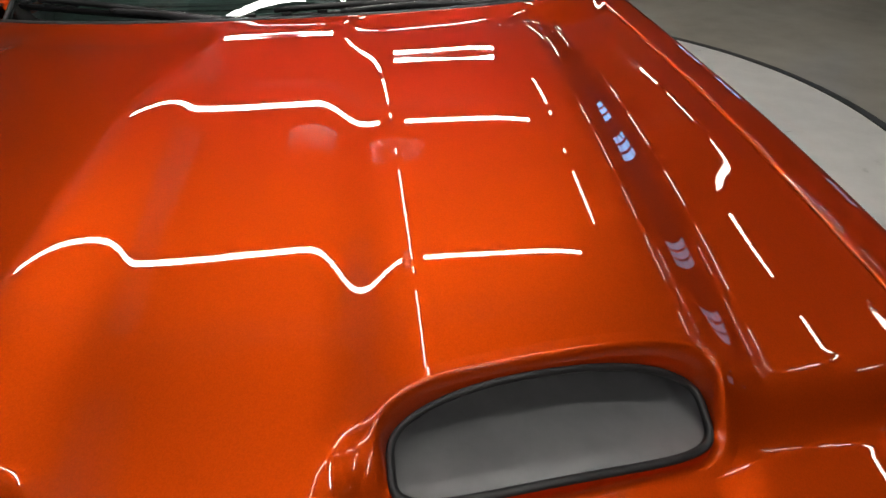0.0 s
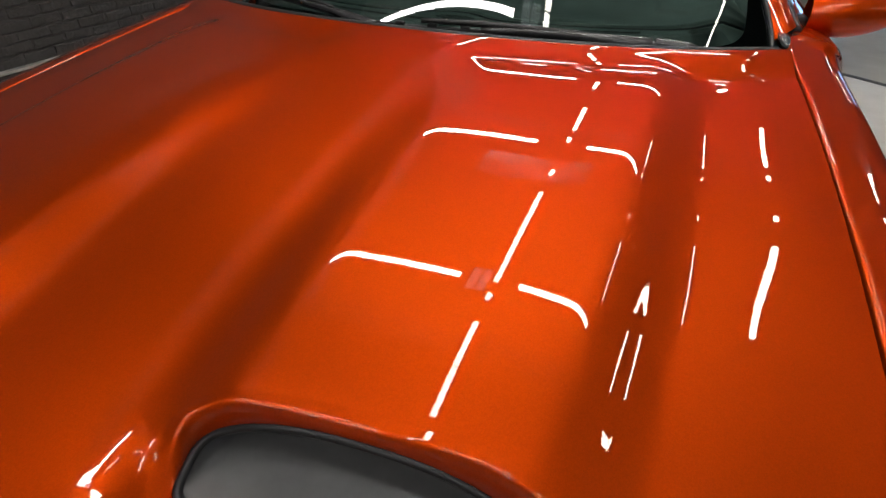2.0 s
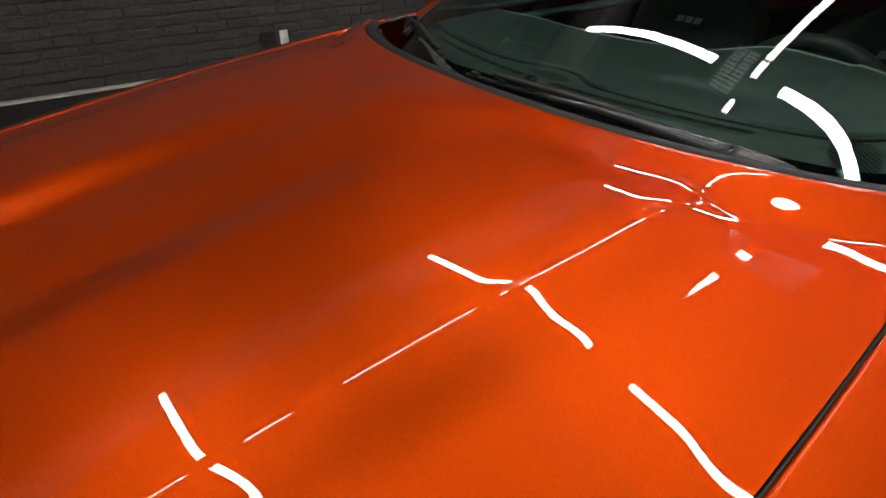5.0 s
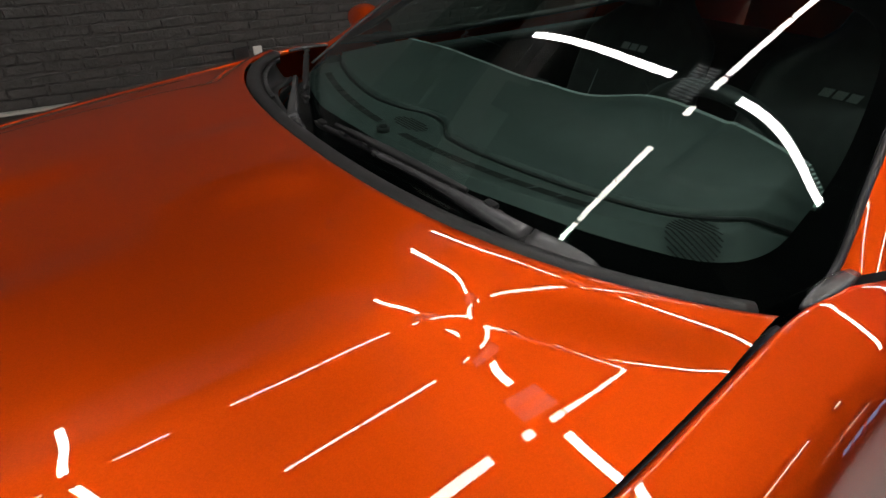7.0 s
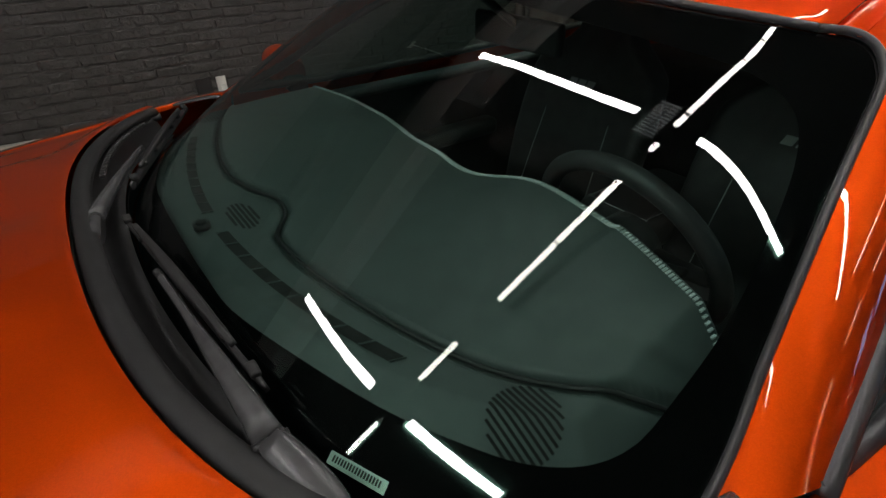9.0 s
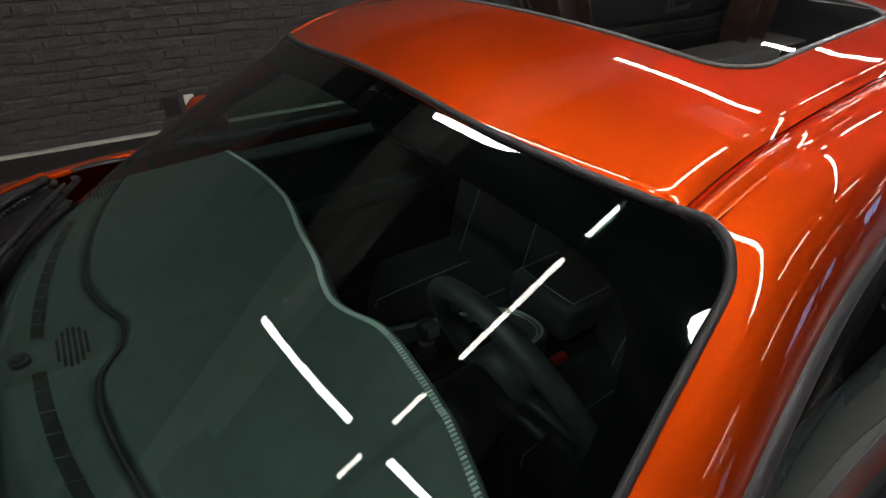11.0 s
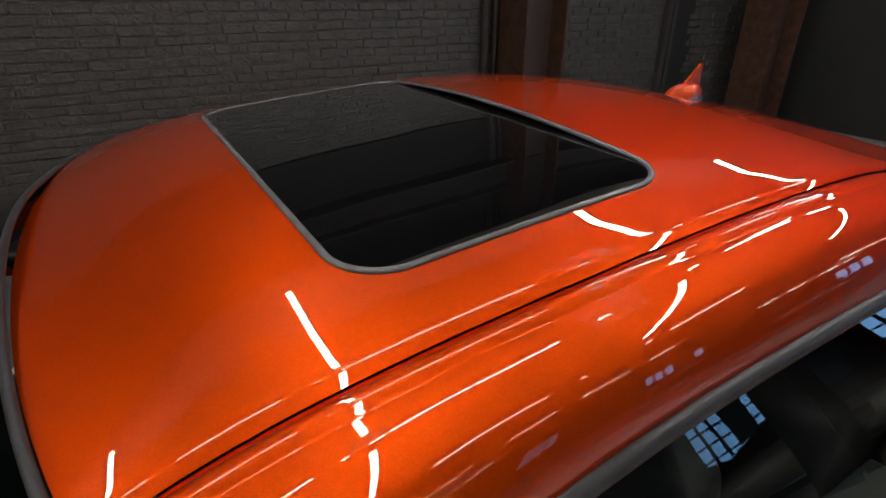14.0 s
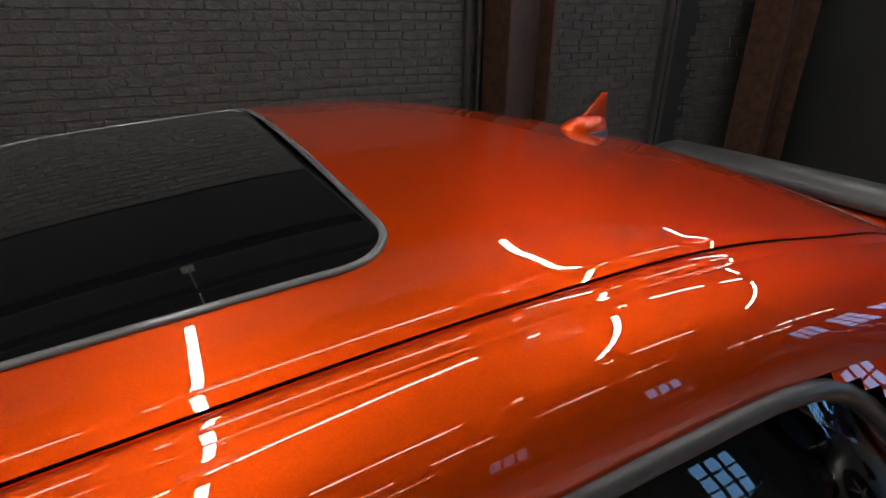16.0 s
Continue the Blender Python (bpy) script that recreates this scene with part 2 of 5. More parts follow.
def tube(points, radius, sides=10, closed=False, flat=1.0, up=(0, 0, 1)):
    """A tube along points; radius is one number or one a point; flat squeezes it along up."""
    bm = bmesh.new()
    pts = [Vector(p) for p in points]
    n = len(pts)
    rings = []
    for i, p in enumerate(pts):
        a = pts[(i - 1) % n] if closed or i else pts[0]
        b = pts[(i + 1) % n] if closed or i < n - 1 else pts[-1]
        d = (b - a).normalized()
        side = d.cross(Vector(up))
        side = side.normalized() if side.length > 1e-5 else Vector((1, 0, 0))
        above = side.cross(d).normalized()
        r = radius[i] if isinstance(radius, (list, tuple)) else radius
        rings.append([bm.verts.new(p + side * r * math.cos(2 * math.pi * k / sides) + above * r * flat * math.sin(2 * math.pi * k / sides)) for k in range(sides)])
    for i in range(n if closed else n - 1):
        a, b = rings[i], rings[(i + 1) % n]
        for k in range(sides):
            bm.faces.new((a[k], a[(k + 1) % sides], b[(k + 1) % sides], b[k]))
    if not closed:
        bm.faces.new(rings[0][::-1])
        bm.faces.new(rings[-1])
    return bm


def loft(loops, closed=True, cap=False):
    bm = bmesh.new()
    rings = [[bm.verts.new(p) for p in loop] for loop in loops]
    n = len(loops[0])
    for a, b in zip(rings, rings[1:]):
        for k in range(n if closed else n - 1):
            bm.faces.new((a[k], a[(k + 1) % n], b[(k + 1) % n], b[k]))
    if cap:
        bm.faces.new(rings[-1])
    return bm


def spline(xs, ys):
    """A smooth curve through given knots (cubic Hermite, finite differences)."""
    xs, ys = list(xs), list(ys)
    m = []
    for i in range(len(xs)):
        a, b = max(i - 1, 0), min(i + 1, len(xs) - 1)
        m.append((ys[b] - ys[a]) / (xs[b] - xs[a]))

    def f(x):
        if x <= xs[0]:
            return ys[0] + m[0] * (x - xs[0])
        if x >= xs[-1]:
            return ys[-1] + m[-1] * (x - xs[-1])
        i = max(k for k in range(len(xs) - 1) if xs[k] <= x)
        h = xs[i + 1] - xs[i]
        s = (x - xs[i]) / h
        return ((1 + 2 * s) * (1 - s) ** 2 * ys[i] + s * (1 - s) ** 2 * h * m[i] + s * s * (3 - 2 * s) * ys[i + 1] + s * s * (s - 1) * h * m[i + 1])
    return f


def through_points(pts, n):
    """n + 1 points along a smooth curve through pts."""
    ts = list(range(len(pts)))
    fs = [spline(ts, [p[k] for p in pts]) for k in range(3)]
    return [tuple(f(i / n * (len(pts) - 1)) for f in fs) for i in range(n + 1)]


def ss(x):
    x = min(max(x, 0.0), 1.0)
    return x * x * (3 - 2 * x)


def ease(x):
    x = min(max(x, 0.0), 1.0)
    return x ** 3 * (x * (6 * x - 15) + 10)


def even(pts, n):
    """n + 1 points at equal steps along the polyline pts."""
    run = [0.0]
    for p, q in zip(pts, pts[1:]):
        run.append(run[-1] + (Vector(q) - Vector(p)).length)
    out, i = [], 0
    for k in range(n + 1):
        d = run[-1] * k / n
        while i < len(pts) - 2 and run[i + 1] < d:
            i += 1
        w = (d - run[i]) / max(run[i + 1] - run[i], 1e-9)
        out.append(tuple(Vector(pts[i]).lerp(Vector(pts[i + 1]), w)))
    return out


def thing(name, label, category, group="", at=(0, 0, 0)):
    ob = new(name)
    ob.empty_display_size = 0.1
    ob.location = at
    return tagged(ob, label, category, group)


# ---------------------------------------------------------------- the hall
WALL_TURN = math.tan(radians(3.85))


def wall_x(y):
    return -3.20 + WALL_TURN * (y - 2.2)


FLOOR_Z = -0.04
tagged(part("floor", boxed(-6.0, 12.0, -7.0, 20.0, FLOOR_Z - 0.2, FLOOR_Z), CONCRETE, smooth=False), "polished grey-beige concrete hall floor", "floor", kind="structure")
tagged(part("ceiling", boxed(-6.0, 12.0, -7.0, 20.0, 4.6, 4.8), CEIL, smooth=False), "black painted ceiling over the hall", "ceiling", kind="structure")
BACK_Y = 8.75


def wall_mesh():
    bm = bmesh.new()
    y0, y1 = -7.0, BACK_Y + 0.2
    pts = [(wall_x(y0) - 0.32, y0), (wall_x(y0) - 0.0075, y0), (wall_x(y1) - 0.0075, y1), (wall_x(y1) - 0.32, y1)]
    lo = [bm.verts.new((x, y, FLOOR_Z)) for x, y in pts]
    hi = [bm.verts.new((x, y, 4.62)) for x, y in pts]
    for i in range(4):
        bm.faces.new((lo[i], lo[(i + 1) % 4], hi[(i + 1) % 4], hi[i]))
    bm.faces.new(hi)
    return bm


wall_west = tagged(part("wall_west", wall_mesh(), MORTAR, smooth=False), "charcoal painted brick wall beside the car", "wall", kind="structure")
tagged(part("wall_north", boxed(-3.6, -0.5, BACK_Y, BACK_Y + 0.25, FLOOR_Z, 4.62), PANEL, smooth=False), "plain matt black rear wall", "wall", kind="structure")
tagged(part("wall_inner", boxed(-0.75, -0.5, BACK_Y + 0.25, 20.0, FLOOR_Z, 4.62), PANEL, smooth=False), "plain matt black side wall of the far hall", "wall", kind="structure")
tagged(part("wall_far", boxed(-0.75, 12.0, 19.8, 20.0, FLOOR_Z, 4.62), PANEL, smooth=False), "dark far wall with daylit windows", "wall", kind="structure")
tagged(part("wall_south", boxed(-6.0, 12.0, -7.2, -7.0, FLOOR_Z, 4.62), PANEL, smooth=False), "plain dark front wall of the hall", "wall", kind="structure")

# the round white platform with its dark edge
PLAT = (0.55, 3.40)
PLAT_R = 2.64


def disc(r0, r1, z0, z1, n=128):
    prof = [(r0, z1), (r1 - 0.004, z1), (r1, z1 - 0.004), (r1, z0)]
    bm = bmesh.new()
    rings = [[bm.verts.new((PLAT[0] + r * math.cos(2 * math.pi * k / n), PLAT[1] + r * math.sin(2 * math.pi * k / n), z)) for k in range(n)] for r, z in prof]
    for a, b in zip(rings, rings[1:]):
        for k in range(n):
            bm.faces.new((a[k], b[k], b[(k + 1) % n], a[(k + 1) % n]))
    return bm, rings[0]


bm, inner = disc(0.5, PLAT_R - 0.05, FLOOR_Z, 0.0)
bm.faces.new(inner)
platform = tagged(part("platform", bm, WHITE_DECK, smooth=False), "round white display platform under the car", "platform", kind="structure")
bm, inner = disc(PLAT_R - 0.05, PLAT_R + 0.012, FLOOR_Z, 0.003)
part("edge_ring", bm, DECK_EDGE, platform, "dark grey rubber edge", smooth=False)


# base strip along the brick wall
def along_wall(y0, y1, d0, d1, z0, z1):
    bm = bmesh.new()
    lo = [bm.verts.new((wall_x(y) + d, y, z0)) for y, d in ((y0, d0), (y0, d1), (y1, d1), (y1, d0))]
    hi = [bm.verts.new((wall_x(y) + d, y, z1)) for y, d in ((y0, d0), (y0, d1), (y1, d1), (y1, d0))]
    for i in range(4):
        bm.faces.new((lo[i], lo[(i + 1) % 4], hi[(i + 1) % 4], hi[i]))
    bm.faces.new(hi)
    bm.faces.new(lo[::-1])
    return bm


base = tagged(part("baseboard", along_wall(-6.9, 5.0, -0.01, 0.035, FLOOR_Z, 0.283), PANEL, smooth=False), "black wall base with a pale top strip", "baseboard", kind="structure")
part("strip", along_wall(-6.9, 5.0, -0.01, 0.042, 0.283, 0.297), WHITE_TRIM, base, "off-white painted top strip", smooth=False)

# above the bricks the wall is boarded black, with a steel beam on it
tagged(part("wall_upper", along_wall(-6.9, BACK_Y, -0.02, 0.030, 2.69, 4.60), CEIL, smooth=False), "black boarded upper wall over the bricks", "wall", kind="structure")
ledge = thing("ceiling_beam", "brown-grey steel beam along the upper wall", "beam", "ceiling beams")
part("web", along_wall(-6.9, BACK_Y, 0.030, 0.10, 3.40, 3.74), BEAM, ledge, smooth=False)
for z0 in (3.38, 3.74):
    part("flange", along_wall(-6.9, BACK_Y, 0.030, 0.23, z0, z0 + 0.02), BEAM, ledge, smooth=False)

# wall socket and its black cover plate
socket = thing("wall_socket", "white plastic wall socket on dark brick wall", "socket", at=(wall_x(2.385), 2.385, 0.45))
sx, sy = 0.0, 0.0
part("plate", boxed(0.0, 0.012, -0.032, 0.032, -0.055, 0.06, bevel=0.004), WHITE_PLASTIC, socket)
part("outlet", boxed(0.012, 0.03, -0.016, 0.016, -0.045, 0.005, bevel=0.004), WHITE_PLASTIC, socket)
cover = thing("cover_plate", "black painted cover plate on brick wall", "cover plate", at=(wall_x(2.27), 2.27, 0.45))
part("plate", boxed(0.0, 0.012, -0.055, 0.05, -0.065, 0.062, bevel=0.004), DARK_METAL, cover)


# steel columns
def h_column(name, label, cx, cy, depth, width, turn):
    col = thing(name, label, "column", "steel columns of the hall", at=(cx, cy, FLOOR_Z))
    col.rotation_euler[2] = turn
    h = 4.6 - FLOOR_Z
    t = 0.022
    part("web", boxed(-depth / 2 + t, depth / 2 - t, -0.008, 0.008, 0, h), STEEL, col, "red-brown primed web", smooth=False)
    for s in (-1, 1):
        part("flange", boxed(s * depth / 2 - (t if s > 0 else 0), s * depth / 2 + (t if s < 0 else 0), -width / 2, width / 2, 0, h, bevel=0.004), RUST, col, "rusty brown flange", smooth=False)
    part("foot_plate", boxed(-depth / 2 - 0.06, depth / 2 + 0.06, -width / 2 - 0.06, width / 2 + 0.06, 0, 0.025), RUST, col, smooth=False)
    return col


h_column("steel_column", "rusty red-brown steel H column before brick wall", -2.80, 5.33, 0.42, 0.36, radians(90))
h_column("steel_column", "rusty red-brown steel H column beside the hood", -2.80, -0.45, 0.42, 0.36, radians(90))
h_column("steel_column", "rusty red-brown steel H column in the rear corner", -2.40, 8.05, 0.42, 0.36, radians(90))


def pipe(name, label, y, d, r):
    return tagged(part(name, tube([(wall_x(y) + d, y, FLOOR_Z), (wall_x(y) + d, y, 4.6)], r, 8), BEAM), label, "pipe", "wall pipes")


for yy, rr in ((4.98, 0.035), (5.07, 0.02)):
    pipe("wall_pipe", "black painted vertical pipe on brick wall", yy, 0.05, rr)
doorway = thing("door_frame", "black steel frame of a dark doorway", "door frame", at=(wall_x(7.0), 7.0, FLOOR_Z))
for y0, w in ((0.0, 0.06), (0.085, 0.05), (1.25, 0.08)):
    part("jamb", boxed(0.0, 0.06, y0, y0 + w, 0, 3.2, bevel=0.004), BEAM, doorway, smooth=False)
part("leaf", boxed(0.0, 0.03, 0.14, 1.25, 0, 3.2), PANEL, doorway, "matt black door leaf", smooth=False)
part("head", boxed(0.0, 0.06, 0.0, 1.33, 3.2, 3.3), BEAM, doorway, smooth=False)

# ceiling beams
for i, yy in enumerate((-2.4, 1.85, 6.0)):
    beam = thing("ceiling_beam", "black painted steel ceiling beam", "beam", "ceiling beams", at=(0, yy, 0))
    part("web", boxed(-2.5, 11.7, -0.01, 0.01, 4.05, 4.55), BEAM, beam, smooth=False)
    for z0 in (4.02, 4.56):
        part("flange", boxed(-2.5, 11.7, -0.13, 0.13, z0, z0 + 0.03), BEAM, beam, smooth=False)
# lengthwise beam: its pale grey stands for lamp light falling on it
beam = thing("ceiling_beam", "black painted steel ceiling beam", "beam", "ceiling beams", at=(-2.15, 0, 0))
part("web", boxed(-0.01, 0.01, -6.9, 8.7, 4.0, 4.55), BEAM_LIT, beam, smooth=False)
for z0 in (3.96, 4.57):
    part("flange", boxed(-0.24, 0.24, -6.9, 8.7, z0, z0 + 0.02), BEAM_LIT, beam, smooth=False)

# lamps: broad bars across the hall, thin tubes along it, with a gap at each crossing
def bar_lamp(x0, x1, y, half=0.028):
    lamp = thing("bar_lamp", "long white LED bar lamp hung from ceiling", "lamp", "bar lamps under the ceiling", at=((x0 + x1) / 2, y, LAMP_Z))
    hx = (x1 - x0) / 2
    part("diffuser", boxed(-hx, hx, -half, half, -half * 0.6, half * 0.4, bevel=half * 0.3), TUBE, lamp, "glowing white diffuser")
    part("housing", boxed(-hx, hx, -half * 0.35, half * 0.35, half * 0.4, half * 0.4 + 0.025), DARK_METAL, lamp, smooth=False)
    for s in (-0.6, 0.6):
        part("wire", tube([(hx * s, 0, 0.03), (hx * s, 0, 1.06)], 0.0025, 6), DARK_METAL, lamp)
    return lamp


def tube_lamp(x, y, half, tube_light, runs):
    """Thin tubes in line between two crossings: two short ones and a long pair."""
    lamp = thing("tube_lamp", "thin white tube lamps in line under ceiling", "lamp", "tube lamps under the ceiling", at=(x, y, LAMP_Z))
    for a, b in runs:
        part("diffuser", boxed(-half, half, a, b, -half * 0.6, half * 0.6, bevel=half * 0.35), tube_light, lamp, "glowing white tube")
    part("rail", boxed(-half * 0.8, half * 0.8, 0.05, 2.33, half * 0.6, half * 0.6 + 0.03), DARK_METAL, lamp, "black lamp rail", smooth=False)
    for s in (0.4, 1.9):
        part("wire", tube([(0, s, 0.03), (0, s, 1.06)], 0.0025, 6), DARK_METAL, lamp)
    return lamp


for yy in ROW_Y:
    for a, b in ((-1.70, -0.20), (0.42, 1.92)):
        bar_lamp(a, b, yy)
INNER_RUNS = {-2.37: ((0.50, 1.30), (1.99, 2.24)), 0.01: ((0.24, 0.56), (0.93, 1.40), (1.42, 1.93), (2.17, 2.24)),
              2.39: ((0.0, 0.10), (0.12, 0.66), (0.675, 1.35), (1.70, 1.78)), 4.77: ((0.12, 0.20), (0.50, 1.35), (1.74, 2.24))}
MIDDLE_RUNS = {2.39: ((0.52, 1.40), (1.78, 1.85)), 4.77: ((0.22, 0.30), (0.52, 1.40))}
LONG_RUN = ((0.45, 0.90), (0.915, 1.37), (1.72, 2.34))
for yy in ROW_Y[1:5]:
    tube_lamp(ROW_X[1], yy, 0.029, THIN_TUBE, INNER_RUNS[yy])
for yy in ROW_Y[3:5]:
    tube_lamp(ROW_X[2], yy, 0.017, SIDE_TUBE, MIDDLE_RUNS[yy])
for xx, rows in ((ROW_X[3], ROW_Y[1:5]), (ROW_X[4], ROW_Y[1:4])):
    for yy in rows:
        tube_lamp(xx, yy, 0.016, SIDE_TUBE, LONG_RUN)


def flood_lamp(x, y):
    lamp = thing("flood_lamp", "black louvred flood lamp switched off", "lamp", "flood lamps", at=(x, y, LAMP_Z + 0.02))
    part("case", boxed(-0.115, 0.115, -0.15, 0.15, 0.02, 0.06, bevel=0.008), DARK_METAL, lamp, smooth=False)
    for s in (-1, 1):
        part("side_rail", boxed(s * 0.111 - 0.006, s * 0.111 + 0.006, -0.148, 0.148, -0.010, 0.022), DARK_METAL, lamp, smooth=False)
        part("end_rail", boxed(-0.104, 0.104, s * 0.146 - 0.006, s * 0.146 + 0.006, -0.010, 0.022), DARK_METAL, lamp, smooth=False)
        # louvres glow weakly by themselves, though the lamp is off
        for k in range(11):
            c = -0.125 + k * 0.025
            part("louvre", boxed(s * 0.053 - 0.044, s * 0.053 + 0.044, c - 0.006, c + 0.006, -0.002, 0.02), LOUVRE, lamp, "pale reflector louvre with added glow", smooth=False)
        part("bracket", tube([(s * 0.09, -0.145, 0.05), (s * 0.04, -0.21, 0.06), (s * 0.04, -0.21, 1.04)], 0.009, 8), DARK_METAL, lamp)
    return lamp


flood_lamp(-0.025, 2.395)
# pale unlit panel with its loose cable, hung behind the next row of lamps
panel = thing("ceiling_panel", "pale unlit flat panel hung under black ceiling", "panel", at=(-0.05, 4.34, LAMP_Z + 0.12))
part("board", boxed(-0.62, 0.62, -0.22, 0.22, 0.0, 0.025, bevel=0.006), HOUSING, panel, "off-white board", smooth=False)
part("cable", tube(through_points([(-0.5, -0.22, 0.01), (-0.2, -0.27, -0.03), (0.3, -0.26, -0.03), (0.6, -0.24, 0.0), (0.66, 0.1, 0.02)], 24), 0.005, 6), WHITE_PLASTIC, panel)
for s_x in (-0.5, 0.5):
    part("wire", tube([(s_x, 0, 0.02), (s_x, 0, 0.93)], 0.0025, 6), DARK_METAL, panel)

# small white sensor box that hangs on thin rods under the ceiling
hook = thing("ceiling_sensor", "small white box on thin hanging rods", "sensor", at=(-3.03, 2.45, 3.45))
part("box", boxed(-0.055, 0.055, -0.045, 0.045, -0.045, 0.045, bevel=0.006), WHITE_PLASTIC, hook)
part("rod", tube([(0, 0, 0.03), (0, 0, 1.15)], 0.007, 6), CHROME, hook)
part("arm", tube([(-0.16, 0, 0.0), (0.12, 0, 0.0)], 0.009, 6), WHITE_PLASTIC, hook)

# window front of the hall, on the open side, with daylight behind
tagged(part("wall_east", boxed(11.8, 12.0, -7.0, 19.8, FLOOR_Z, 4.62), PANEL, smooth=False), "dark wall with daylit windows across the hall", "wall", kind="structure")
for k, y0 in enumerate((-4.6, -2.2, 0.2, 2.6, 5.0, 7.4)):
    win = tagged(new("window_%d" % (k + 1)), "tall daylit window with dark bars", "window", kind="structure")
    win.location = (11.8, y0, 0)
    for i in range(3):
        for j in range(4):
            part("pane", boxed(-0.02, -0.012, i * 0.34 + 0.03, i * 0.34 + 0.31, 0.95 + j * 0.42, 0.95 + j * 0.42 + 0.38), SKY_PANE, win, smooth=False)
    for i in range(4):
        part("bar", boxed(-0.05, 0.0, i * 0.34 - 0.03, i * 0.34 + 0.03, 0.9, 2.7), BEAM, win, smooth=False)

for k, y0 in enumerate((12.2, 14.6)):
    win = tagged(new("window_%d" % (k + 12)), "tall daylit window with dark bars", "window", kind="structure")
    win.location = (11.8, y0, 0)
    for i in range(3):
        for j in range(4):
            part("pane", boxed(-0.02, -0.012, i * 0.5 + 0.06, i * 0.5 + 0.44, 0.7 + j * 0.55, 0.7 + j * 0.55 + 0.46), SKY_BRIGHT, win, smooth=False)
    for i in range(4):
        part("bar", boxed(-0.05, 0.0, i * 0.5 - 0.05, i * 0.5 + 0.05, 0.6, 2.95), BEAM, win, smooth=False)

for k, x0 in enumerate((0.4, 2.6, 4.8, 7.0, 9.2)):
    win = tagged(new("window_%d" % (k + 7)), "tall daylit window with dark bars", "window", kind="structure")
    win.location = (x0, 19.8, 0)
    for i in range(3):
        for j in range(4):
            part("pane", boxed(i * 0.5 + 0.06, i * 0.5 + 0.44, -0.02, -0.012, 0.7 + j * 0.55, 0.7 + j * 0.55 + 0.46), SKY_BRIGHT, win, smooth=False)
    for i in range(4):
        part("bar", boxed(i * 0.5 - 0.05, i * 0.5 + 0.05, -0.05, 0.0, 0.6, 2.95), BEAM, win, smooth=False)
# extra tubes off the lamp grid, added unseen to brighten the far hall
for xx in (5.65, 7.85):
    for yy in (11.91, 14.29):
        tube_lamp(xx, yy, 0.038, SIDE_TUBE, LONG_RUN)


# parked cars on the far floor
def oval(w, zlo, zhi, y, n=20, p=0.55):
    out = []
    for k in range(n):
        a = 2 * math.pi * k / n
        c, q = math.cos(a), math.sin(a)
        out.append((w * abs(c) ** p * (1 if c > 0 else -1), y, (zlo + zhi) / 2 + (zhi - zlo) / 2 * abs(q) ** p * (1 if q > 0 else -1)))
    return out


